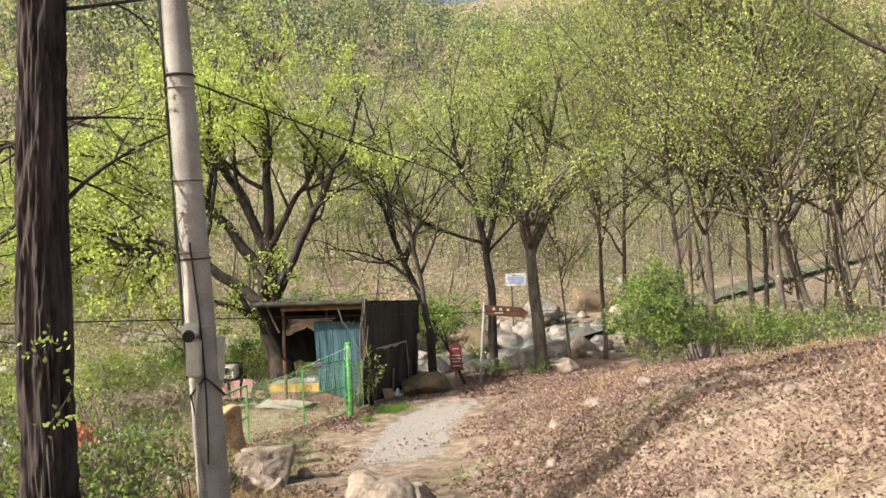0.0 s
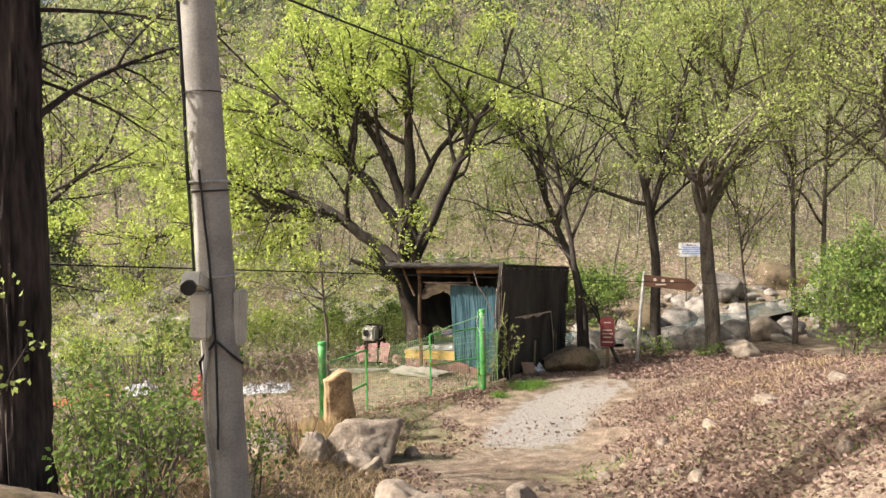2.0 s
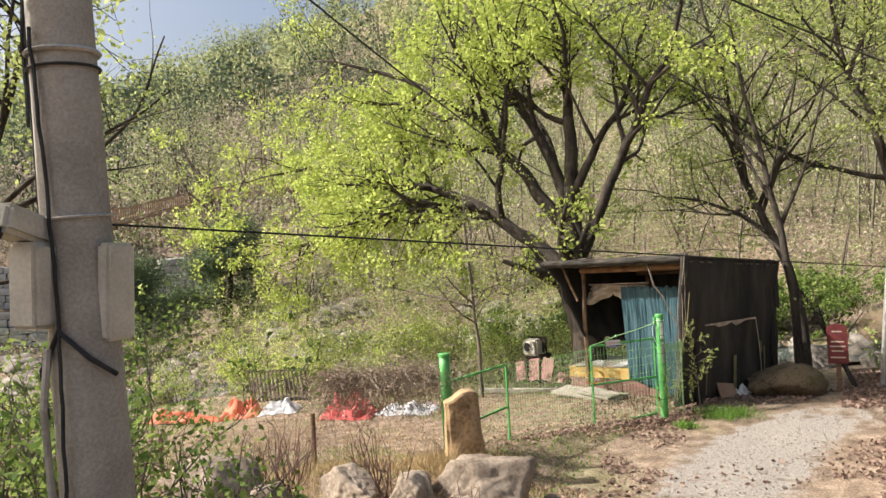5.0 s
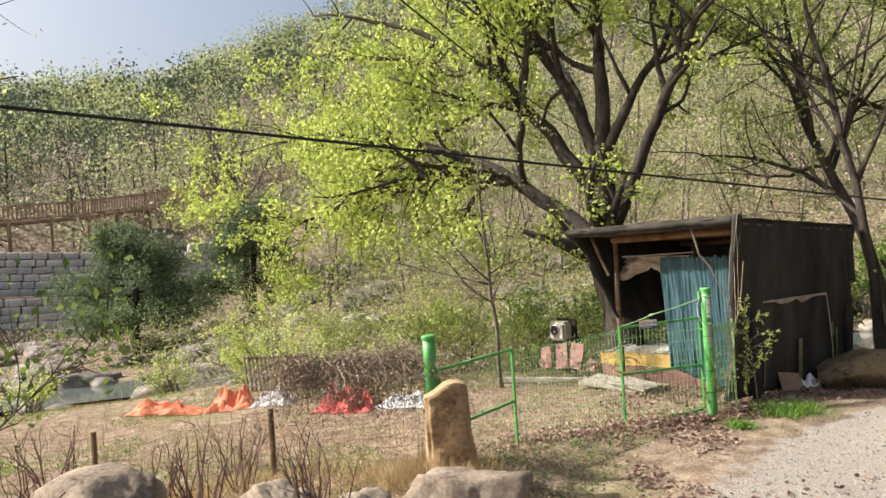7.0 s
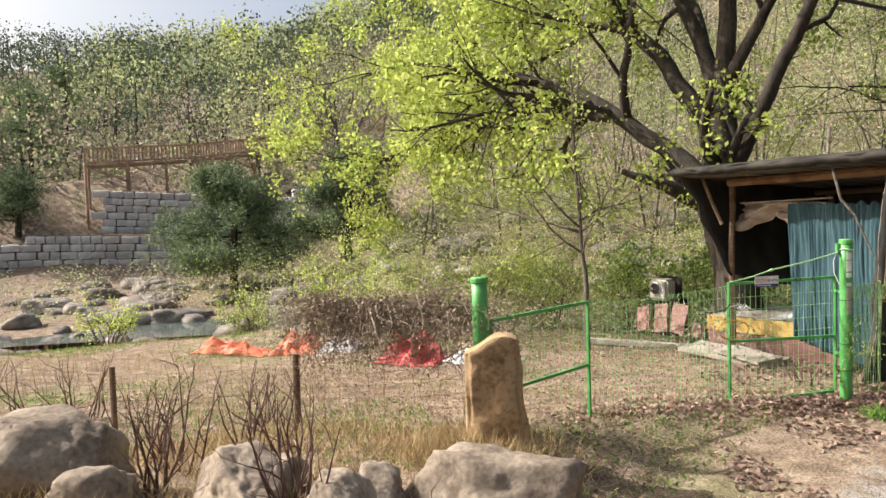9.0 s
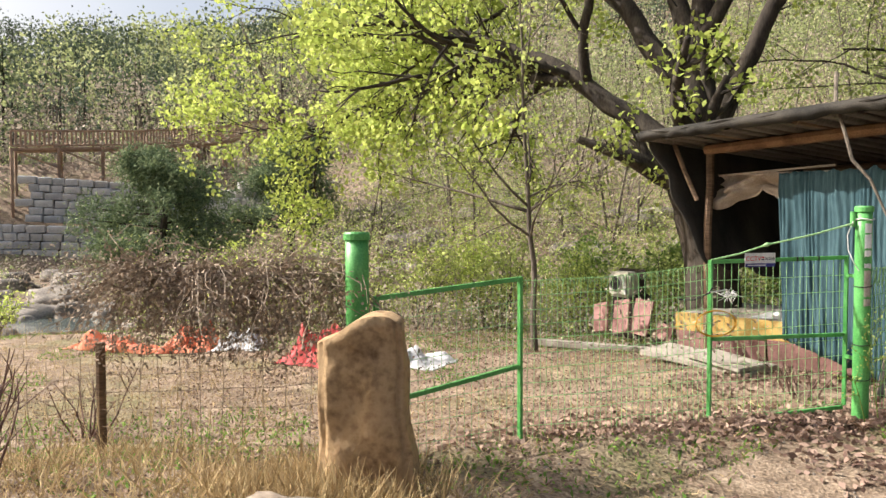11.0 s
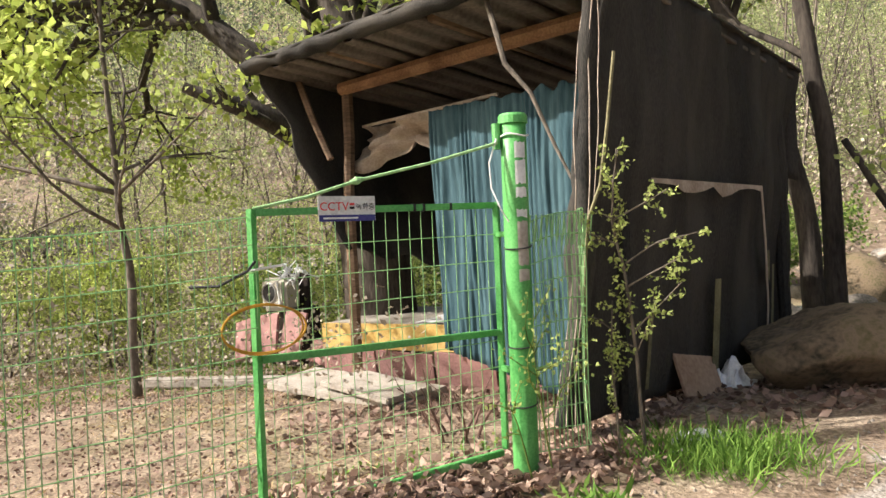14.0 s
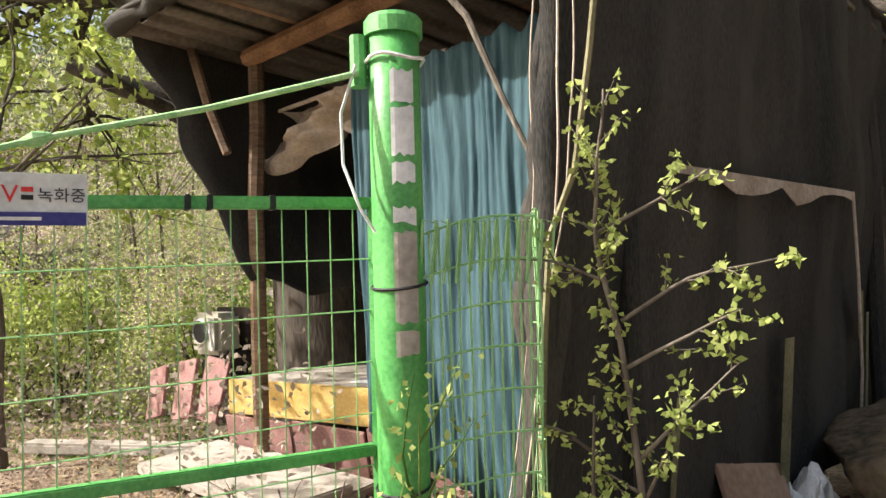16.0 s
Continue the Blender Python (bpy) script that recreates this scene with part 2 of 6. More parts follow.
# ---- ground ----
def smooth_step(a, b, x):
    t = np.clip((x - a) / (b - a), 0, 1)
    return t * t * (3 - 2 * t)


def ripple(x, y, s, seed=0):
    """Cheap uneven relief of about unit height."""
    z = 0
    for k in range(5):
        a = 1.3 * k + seed
        z = z + np.sin((x * math.cos(a) + y * math.sin(a)) * s * (1 + 0.37 * k) + seed * 3.1 + k * 2.2) / (1 + 0.5 * k)
    return z / 2.2


SPINE_Y = [-40, -6, 0.6, 5.4, 7.9, 9.3, 11.7, 13.4, 15.2, 18.0, 20.0, 23.0, 27.0, 60.0]
SPINE_Z = [0.6, 0.25, -0.15, -0.92, -1.55, -1.88, -2.40, -2.64, -2.78, -2.74, -2.60, -2.72, -3.0, -3.0]
SPINE_X = [0.4, 0.6, 1.1, 1.5, 0.6, 0.1, -0.7, -1.0, -0.9, -0.6, 0.3, 1.6, 3.0, 8.0]
STREAM = np.array([(60, 90, 2.0), (16, 46, -1.6), (7, 37, -2.3), (1, 32, -3.0), (-10, 30.5, -3.5), (-18, 25, -3.6), (-23.5, 18.5, -3.7), (-28, 4, -4.0), (-50, -60, -6.0)], float)


def stream_near(x, y):
    """Distance to the stream's line (far side positive) and the height of its bed."""
    best, side, zw = np.full(x.shape, 1e9), np.ones(x.shape), np.zeros(x.shape)
    for a, b in zip(STREAM[:-1], STREAM[1:]):
        d = b[:2] - a[:2]
        t = np.clip(((x - a[0]) * d[0] + (y - a[1]) * d[1]) / (d @ d), 0, 1)
        px, py = x - a[0] - t * d[0], y - a[1] - t * d[1]
        dist = np.hypot(px, py)
        nearer = dist < best
        best = np.where(nearer, dist, best)
        side = np.where(nearer, np.sign(d[1] * px - d[0] * py), side)
        zw = np.where(nearer, a[2] + t * (b[2] - a[2]), zw)
    return best * side, zw


WALL_D = 20.0


def land(x, y):
    x, y = np.asarray(x, float), np.asarray(y, float)
    spine = np.interp(y, SPINE_Y, SPINE_Z)
    sx = np.interp(y, SPINE_Y, SPINE_X)
    left, right = np.maximum(sx - 1.6 - x, 0), np.maximum(x - sx - 0.9, 0)
    near = spine - 0.06 * np.minimum(left, 4) - 0.03 * np.clip(left - 4, 0, 40)
    bump_left = np.interp(y, [0, 5, 10, 14, 16, 19], [0.25, 0.3, 0.3, 0.28, 0.2, 0.0])
    near = near + bump_left * smooth_step(0.2, 1.2, left) * (1 - smooth_step(2.5, 6.0, left))
    bank = np.interp(y, [-10, 0, 4, 8, 12, 16, 20, 24], [0.2, 0.5, 0.9, 1.35, 1.6, 1.2, 0.6, 0.1])
    near = near + bank * smooth_step(0.0, 4.2, right) + 0.13 * np.clip(right - 3.5, 0, 14) * smooth_step(25, 14, y)
    near = near + 0.05 * ripple(x, y, 1.1) + 0.018 * ripple(x, y, 5.0, 2)
    d, zw = stream_near(x, y)
    k = smooth_step(1.5, 6.5, -d)
    z = zw - 0.35 + (near - zw + 0.35) * k
    az = np.degrees(np.arctan2(-x, np.maximum(y, 1e-3)))
    ridge = 1 - 0.52 * smooth_step(24, 64, az) + 0.0 * x
    rise = np.interp(d, [0, 3, 10, 25, 60, 120, 250, 420, 800], [0, 0.4, 2.6, 6.5, 17, 42, 112, 175, 150])
    flat_left = np.interp(d, [0, 3, WALL_D, WALL_D + 7, 60, 120, 250, 420, 800], [0, 0.1, 0.4, 6.0, 17, 42, 112, 175, 150])
    rise = rise + (flat_left - rise) * smooth_step(34, 46, az)
    rough = 1.0 * smooth_step(26, 40, d) * ripple(x, y, 0.21, 1) + 5 * smooth_step(60, 160, d) * ripple(x, y, 0.03, 4)
    far = zw - 0.35 + rise * np.where(d > 30, ridge, 1) + rough
    return np.where(d > 0, far, z)


def axis(parts):
    return np.unique(np.concatenate([np.arange(a, b, s) for a, b, s in parts]).round(4))


GX = axis([(-700, -120, 30), (-120, -40, 5), (-40, -14, 0.8), (-14, -6, 0.3), (-6, 6, 0.13), (6, 14, 0.35), (14, 50, 1.2), (50, 120, 6), (120, 701, 30)])
GY = axis([(-300, -40, 26), (-40, -4, 3), (-4, 0, 0.4), (0, 22, 0.13), (22, 36, 0.4), (36, 70, 1.4), (70, 140, 5), (140, 801, 30)])
gx, gy = np.meshgrid(GX, GY, indexing="ij")
gz = land(gx, gy)
soup = Soup()
soup.grid(np.stack([gx, gy, gz], -1))


def height(x, y):
    return float(land(np.array([x]), np.array([y]))[0])


def ground_material():
    """Brown soil with pale trodden track, grassy tint and leaf-litter mottling, laid out by place."""
    m, nt, b = shader("ground_soil")
    L = nt.links.new
    geo = nt.nodes.new("ShaderNodeNewGeometry")
    def noise_tex(scale, detail=6):
        n = nt.nodes.new("ShaderNodeTexNoise")
        n.inputs["Scale"].default_value, n.inputs["Detail"].default_value = scale, detail
        L(geo.outputs["Position"], n.inputs["Vector"])
        return n
    broad, mid, fine = noise_tex(0.55), noise_tex(4.0), noise_tex(38)
    soil = ramp(nt, [(0.32, (0.065, 0.045, 0.03)), (0.5, (0.225, 0.168, 0.12)), (0.66, (0.42, 0.335, 0.245))])
    mx = nt.nodes.new("ShaderNodeMix"); mx.inputs[0].default_value = 0.5
    L(mid.outputs[0], mx.inputs[2]); L(fine.outputs[0], mx.inputs[3])
    L(mx.outputs[0], soil.inputs[0])
    grass = ramp(nt, [(0.35, (0.10, 0.12, 0.045)), (0.65, (0.24, 0.25, 0.10))])
    L(fine.outputs[0], grass.inputs[0])
    gmask = ramp(nt, [(0.52, (0, 0, 0)), (0.66, (0.45, 0.45, 0.45))])
    L(broad.outputs[0], gmask.inputs[0])
    c1 = nt.nodes.new("ShaderNodeMix"); c1.data_type = 'RGBA'
    L(gmask.outputs[0], c1.inputs[0]); L(soil.outputs[0], c1.inputs[6]); L(grass.outputs[0], c1.inputs[7])
    att = nt.nodes.new("ShaderNodeAttribute"); att.attribute_name = "track"
    gravel = ramp(nt, [(0.3, (0.14, 0.125, 0.105)), (0.55, (0.31, 0.28, 0.245)), (0.75, (0.48, 0.45, 0.41))])
    peb = noise_tex(70, 3)
    L(peb.outputs[0], gravel.inputs[0])
    edge = nt.nodes.new("ShaderNodeMath"); edge.operation = 'ADD'
    L(att.outputs["Fac"], edge.inputs[0])
    off = nt.nodes.new("ShaderNodeMath"); off.operation = 'MULTIPLY_ADD'
    off.inputs[1].default_value, off.inputs[2].default_value = 1.5, -0.8
    L(mid.outputs[0], off.inputs[0]); L(off.outputs[0], edge.inputs[1])
    em = ramp(nt, [(0.35, (0, 0, 0)), (0.65, (1, 1, 1))])
    L(edge.outputs[0], em.inputs[0])
    c2 = nt.nodes.new("ShaderNodeMix"); c2.data_type = 'RGBA'
    L(em.outputs[0], c2.inputs[0]); L(c1.outputs[2], c2.inputs[6]); L(gravel.outputs[0], c2.inputs[7])
    L(c2.outputs[2], b.inputs["Base Color"])
    b.inputs["Roughness"].default_value = 0.95
    b.inputs["Specular IOR Level"].default_value = 0.15
    bp = nt.nodes.new("ShaderNodeBump"); bp.inputs["Strength"].default_value = 0.9; bp.inputs["Distance"].default_value = 0.05
    L(mx.outputs[0], bp.inputs["Height"]); L(bp.outputs[0], b.inputs["Normal"])
    return m


ground = part("ground", soup, ground_material(), None, smooth=True)
tagged(ground, "brown leaf-strewn soil slope with a pale gravel track", "ground", kind="structure")
track = ground.data.attributes.new("track", 'FLOAT', 'POINT')
tx = np.interp(gy, SPINE_Y, SPINE_X)
tv = (1 - smooth_step(0.3, 1.4, np.abs(gx - tx - 0.12))) * smooth_step(13.9, 15.9, gy) * (1 - smooth_step(18.6, 21, gy))
track.data.foreach_set("value", tv.ravel())

soup = Soup()
t = np.linspace(0, 1, 60)
seg = np.stack([np.interp(t, np.linspace(0, 1, len(STREAM)), STREAM[:, k]) for k in range(3)], 1)
soup.grid(np.stack([seg + (0.3, -2.6, -0.2), seg + (-0.3, 2.4, -0.2)], 1))
tagged(part("water", soup, M_WATER), "shallow clear stream among pale boulders", "water", kind="structure")


# ---- shade hut ----
FL, FR, BR, BL = (Vector(p) for p in ((-5.10, 20.50, 0.06), (-1.90, 19.35, 0.08), (-0.68, 22.45, -0.16), (-3.88, 23.60, -0.18)))
ALONG, BACK = (FR - FL).normalized(), (BR - FR).normalized()


def hut_at(u, v, z):
    """A place in the hut's plan: u from its open side's far end (0) to the dark wall (1), v from front (0) to back (1)."""
    p = FL.lerp(FR, u).lerp(BL.lerp(BR, u), v)
    return Vector((p.x, p.y, z))


def wavy(rows, cols, fn):
    return np.array([[fn(i / (rows - 1), j / (cols - 1)) for j in range(cols)] for i in range(rows)])


def build_hut():
    rng = random.Random(3)
    hut = thing("hut", (-3.0, 21.4, height(-3.0, 21.4)), "ramshackle open-fronted hut of poles, roof sheets and black shade netting", "hut")
    # roof: corrugated sheets above, netting rolled over the edges
    for k in range(5):
        s = Soup()
        def sheet(a, b, k=k):
            u = (k + b * 1.04) / 5
            p = hut_at(min(u, 1.0), a * 1.0, 0)
            top = FL.lerp(FR, u).lerp(BL.lerp(BR, u), a).z
            return (p.x, p.y, top + 0.024 * math.tanh(3.0 * math.sin(b * 18.85)) - 0.04 + 0.004 * (k % 2))
        s.grid(wavy(8, 60, sheet))
        part("roof_sheet", s, M_TIN, hut, "weathered corrugated sheet", True, 0.006)
    s = Soup()
    def cover(a, b):
        u, v = b * 1.02 - 0.01, a * 1.02 - 0.02
        p = FL.lerp(FR, u).lerp(BL.lerp(BR, u), v)
        n = noise.noise(Vector((u * 9, v * 9, 0)))
        return (p.x, p.y, p.z + 0.035 + 0.03 * n)
    s.grid(wavy(26, 34, cover))
    part("roof_net", s, M_NET, hut, "black shade net spread over the roof", True, 0.02)
    s = Soup()
    def lip(a, b):
        p = FL.lerp(FR, b) + Vector((-0.03, -0.09, 0)) * math.sin(a * math.pi) * (0.6 + 0.6 * noise.noise(Vector((b * 12, 0, 0))))
        return (p.x, p.y, p.z + 0.05 - a * (0.10 + 0.05 * noise.noise(Vector((b * 14, 3, 0)))))
    s.grid(wavy(7, 60, lip))
    part("eave_roll", s, M_NET, hut, "torn netting rolled over the front eave", True, 0.02)
    # beams and rafters
    s = Soup()
    s.tube([hut_at(0.14, 0.19, -0.12), hut_at(0.5, 0.19, -0.10), hut_at(0.96, 0.19, -0.08)], [0.06, 0.065, 0.06], 8)
    part("beam", s, M_BEAM, hut, "raw reddish timber beam")
    for u in (0.3, 0.62):
        s = Soup()
        s.tube([hut_at(u, 0.02, 0.02), hut_at(u + 0.01, 0.5, -0.06), hut_at(u, 0.97, -0.2)], [0.04, 0.045, 0.04], 7)
        part("rafter", s, M_OLDWOOD, hut)
    s = Soup()
    s.tube([hut_at(0.04, 0.9, -0.3), hut_at(0.5, 0.9, -0.28), hut_at(0.97, 0.9, -0.3)], 0.05, 7)
    part("beam", s, M_OLDWOOD, hut)
    posts = ((0.145, 0.2, 0.05), (0.955, 0.14, 0.06), (0.97, 0.93, 0.05), (0.10, 0.93, 0.05), (0.55, 0.93, 0.04), (0.92, 0.22, 0.045))
    for u, v, r in posts:
        p = hut_at(u, v, 0)
        g = height(p.x, p.y) - 0.1
        s = Soup()
        zs = np.linspace(g, -0.08, 7)
        s.tube([(p.x + rng.uniform(-.015, .015), p.y + rng.uniform(-.015, .015), z) for z in zs], r, 8)
        part("post", s, M_OLDWOOD if u < 0.9 else M_NET, hut)
    s = Soup()
    p, q = hut_at(0.145, 0.14, 0), hut_at(0.05, 0.12, 0)
    s.tube([(p.x, p.y, -0.75), (p.x - 0.16, p.y, -0.4), (q.x, q.y, -0.02)], 0.03, 6)
    part("brace", s, M_OLDWOOD, hut)
    # netted end wall, bulging and hanging in folds
    s = Soup()
    def wall_r(a, b):
        p = hut_at(1.0, b, 0)
        top = FR.lerp(BR, b).z + 0.02
        z = top + (-2.62 + 0.1 * b - top) * a
        out = 0.03 * math.sin(a * 2.6) * (0.4 + b) + 0.05 * noise.noise(Vector((a * 4, b * 6, 1))) + 0.035 * noise.noise(Vector((a * 2, b * 26, 5))) + 0.012 * noise.noise(Vector((a * 20, b * 20, 7)))
        out -= 0.30 * a ** 1.2 * (1 - b) + 0.17 * smooth_step(0.05, 0.3, a) * smooth_step(0.6, 1.0, b)
        sag = ALONG * out
        return (p.x + sag.x, p.y + sag.y, z)
    s.grid(wavy(44, 80, wall_r))
    part("end_net", s, M_NET, hut, "black shade net hung as end wall", True, 0.012)
    # folds bunched at the front corner, with frayed pale edges
    def fold_line(du, dy, k, amp):
        pts = []
        for a in np.linspace(0, 1, 34):
            p = hut_at(1.0 + du, 0.0, 0) - ALONG * 0.30 * a ** 1.2
            w = noise.noise(Vector((a * 7, k * 3.1, 0))), noise.noise(Vector((a * 7, k * 3.1, 9)))
            pts.append((p.x + amp * w[0] + 0.02 * math.sin(a * 9 + k), p.y + amp * w[1] - dy, 0.16 - 2.75 * a))
        return pts
    for k, (du, w) in enumerate(((-0.006, 0.045), (0.016, 0.035), (0.006, 0.055))):
        s = Soup()
        s.tube(fold_line(du, 0.02 * k, k, 0.035), [w * (0.8 + 0.7 * abs(noise.noise(Vector((i * 0.35, k, 4))))) for i in range(34)], 7)
        part("net_fold", s, M_NET, hut, "bunched netting", True)
    for k, (du, dy, r) in enumerate(((-0.012, 0.07, 0.003), (0.012, 0.09, 0.004), (0.022, 0.08, 0.003))):
        s = Soup()
        s.tube(fold_line(du, dy, k + 8, 0.02), r, 5)
        part("frayed_cord", s, M_TAN, hut, "pale frayed edging of the net")
    s = Soup()
    s.tube([(-1.80, 19.24, -0.53), (-1.85, 19.24, -0.92), (-1.90, 19.24, -1.24), (-1.97, 19.21, -1.43), (-1.99, 19.20, -1.68), (-2.01, 19.20, -2.03), (-2.01, 19.20, -2.72)], 0.010, 6)
    part("pole_stake", s, M_STAKE, hut, "thin olive-yellow stake behind the net's edge")
    # patch on the end wall: sheet edge torn, with pale boards showing
    def on_wall(b, z, out=0.05):
        a = (z - 0.0) / -2.6
        p = hut_at(1.0, b, 0) + ALONG * (out + 0.03 * math.sin(a * 2.6) * (0.4 + b) - 0.30 * max(a, 0.0) ** 1.2 * (1 - b) - 0.17 * smooth_step(0.05, 0.3, a) * smooth_step(0.6, 1.0, b))
        return Vector((p.x, p.y, z))
    s = Soup()
    top = [on_wall(0.17 + 0.49 * i / 12, -1.17 - 0.01 * i / 12, 0.075) for i in range(13)]
    low = [Vector(p) - Vector((0, 0, 0.03 + 0.07 * max(0, noise.noise(Vector((i * 0.9, 7, 0)))) + (0.05 if i in (3, 4, 7, 8) else 0))) for i, p in enumerate(top)]
    s.grid(np.array([[tuple(p) for p in top], [tuple(p) for p in low]]))
    part("torn_edge", s, M_TAN, hut, "torn pale edge of a patched sheet", False, 0.004)
    s = Soup()
    s.tube([on_wall(0.66, -1.18, 0.08), on_wall(0.69, -1.6, 0.08), on_wall(0.72, -2.1, 0.08), on_wall(0.73, -2.5, 0.07)], 0.008, 5)
    part("patch_cord", s, M_TAN, hut, "frayed pale cord along the patch")
    for b, z0, z1, w in ((0.45, -1.85, -2.5, 0.05), (0.77, -1.8, -2.35, 0.035), (0.71, -1.68, -1.92, 0.07), (0.20, -2.0, -2.5, 0.02)):
        s = Soup()
        s.grid(np.array([[tuple(on_wall(b - w / 6, z0, 0.07)), tuple(on_wall(b + w / 3, z0, 0.07))], [tuple(on_wall(b, z1, 0.065)), tuple(on_wall(b + w / 2, z1, 0.065))]]))
        part("pale_slit", s, M_STAKE, hut, "slit showing pale sheeting", False, 0.003)
    # end wall on the oak's side: netting that hangs inwards, and the back net
    s = Soup()
    def wall_l(a, b):
        p = hut_at(0.02 + 0.13 * a ** 1.2, 0.02 + 0.98 * b + 0.16 * a * (1 - b), 0)
        top = FL.lerp(BL, b).z
        o = 0.05 * noise.noise(Vector((a * 5, b * 7, 9)))
        low = -1.55 + 0.35 * noise.noise(Vector((b * 5, 2, 2))) - 0.5 * b
        return (p.x + o, p.y + o, top + (low - top) * a)
    s.grid(wavy(24, 26, wall_l))
    part("side_net", s, M_NET, hut, "dark net with climbing twigs", True, 0.012)
    s = Soup()
    def wall_b(a, b):
        p = hut_at(0.02 + b * 0.98, 0.98 + 0.01 * math.sin(b * 25), 0)
        return (p.x, p.y, -0.12 - a * (1.05 + 0.25 * math.sin(b * 6) + 0.2 * noise.noise(Vector((b * 9, 1, 1)))))
    s.grid(wavy(12, 40, wall_b))
    part("back_net", s, M_NET, hut, "ragged net along the back", True, 0.012)
    # tan sheet bunched under the beam
    s = Soup()
    def swag(a, b):
        p = hut_at(0.125 + 0.44 * b, 0.27 + 0.03 * math.sin(a * 5 + b * 9), 0)
        drop = 0.20 + 0.13 * abs(math.sin(b * math.pi * 2.0 + 0.35)) + 0.16 * smooth_step(0.24, 0.05, b)
        q = ALONG.cross(Vector((0, 0, 1))) * 0.06 * math.sin(a * 9 + 6 * noise.noise(Vector((b * 6, a * 3, 2))))
        return (p.x + q.x, p.y + q.y, -0.42 - 0.03 * b - a * drop)
    s.grid(wavy(14, 40, swag))
    part("swag", s, M_TAN, hut, "sagging tan sheet", True, 0.006)
    s = Soup()
    s.tube([hut_at(0.15, 0.25, -0.44), hut_at(0.6, 0.25, -0.40)], 0.014, 6)
    part("curtain_rod", s, M_TAN, hut)
    return hut


hut = build_hut()


def build_curtain():
    c = thing("curtain", (-2.75, 20.35, -2.4), "faded blue-green pleated cloth curtain hanging in the hut's front", "curtain")
    s = Soup()
    a0, a1 = Vector((-3.465, 20.626, -0.46)), Vector((-2.15, 20.09, -0.48))
    nrm = ALONG.cross(Vector((0, 0, 1)))
    def cloth(a, b):
        b2 = b * (1 - 0.04 * a) + 0.05 * a
        p = a0.lerp(a1, b2)
        fine = 0.011 * (0.4 + 1.2 * abs(noise.noise(Vector((b * 9, a * 2.5, 6)))))
        o = (fine * math.sin(b * 150 + 7 * noise.noise(Vector((b * 7, a * 1.6, 0)))) + 0.045 * noise.noise(Vector((b * 9, a * 2.2, 4))) + 0.02 * noise.noise(Vector((b * 30, a * 5, 3)))) * (0.6 + 0.6 * a)
        top = 0.05 * noise.noise(Vector((b * 16, 0, 8)))
        z1 = -2.36 - 0.30 * b + 0.04 * noise.noise(Vector((b * 10, 2, 2)))
        return (p.x + nrm.x * o, p.y + nrm.y * o, (p.z + top) + (z1 - p.z - top) * a)
    s.grid(wavy(26, 230, cloth))
    part("cloth", s, M_CURTAIN, c, "", True, 0.003)


build_curtain()


def build_platform():
    pl = thing("low_platform", (-3.9, 20.9, height(-3.9, 20.9)), "low sleeping platform with yellow front board under the hut", "platform")
    d = Vector((2.70, -0.25, 0)).normalized()
    n = Vector((d.y, -d.x, 0))
    a = Vector((-4.96, 21.32, -2.36))
    turn = math.degrees(math.atan2(d.y, d.x))
    mid = a + d * 1.25
    s = Soup().box((2.5, 0.04, 0.24), pose(mid.x, mid.y, -2.36, 0, 0, turn), 0.006)
    part("front_board", s, M_YELLOW, pl, "yellow painted board")
    back = mid - n * 0.85
    s = Soup().box((2.5, 1.66, 0.03), pose(back.x, back.y, -2.262, 0, 0, turn), 0.004)
    part("deck", s, M_SLAB, pl, "pale sheet deck")
    for k in range(3):
        p = a + d * (0.1 + 1.15 * k) - n * 0.1
        s = Soup().box((0.09, 0.09, 0.7), pose(p.x, p.y, -2.62, 0, 0, turn), 0.006)
        part("leg", s, M_OLDWOOD, pl)
        p = p - n * 1.4
        part("leg", Soup().box((0.09, 0.09, 0.7), pose(p.x, p.y, -2.62, 0, 0, turn), 0.006), M_OLDWOOD, pl)
    rng = random.Random(5)
    for k in range(4):
        p = a + d * (0.35 + 0.6 * k) + n * 0.06
        s = Soup().box((0.58, 0.02, 0.42), pose(p.x, p.y, -2.68, 12 + rng.uniform(-4, 4), rng.uniform(-3, 3), turn), 0.003)
        part("skirt_board", s, M_PINK, pl, "weathered pinkish board leaning on its edge")
    s = Soup()
    def crumple(i, j):
        p = a + d * (0.95 + 1.0 * j) - n * (0.15 + 0.55 * i)
        return (p.x, p.y, -2.235 + 0.10 * max(0, noise.noise(Vector((i * 4, j * 5, 1)))) + 0.04 * math.sin(j * 3.1) * math.sin(i * 3.1))
    s.grid(wavy(14, 22, crumple))
    sheet = part("plastic_sheet", s, M_TARPGREY, None, "crumpled pale blue-grey plastic sheet on the platform", True, 0.006)
    tagged(sheet, category="sheet")
    slab = Soup().box((1.55, 0.62, 0.07), pose(-4.35, 20.80, -2.74, 3, 2, turn - 8), 0.01)
    tagged(part("stone_slab", slab, M_SLAB), "flat pale slab lying before the platform", "slab")
    slab = Soup().box((0.85, 0.5, 0.05), pose(-4.05, 20.62, -2.68, 2, 4, turn - 16), 0.01)
    tagged(part("stone_slab", slab, M_SLAB), "broken pale slab lying on another slab", "slab")


build_platform()

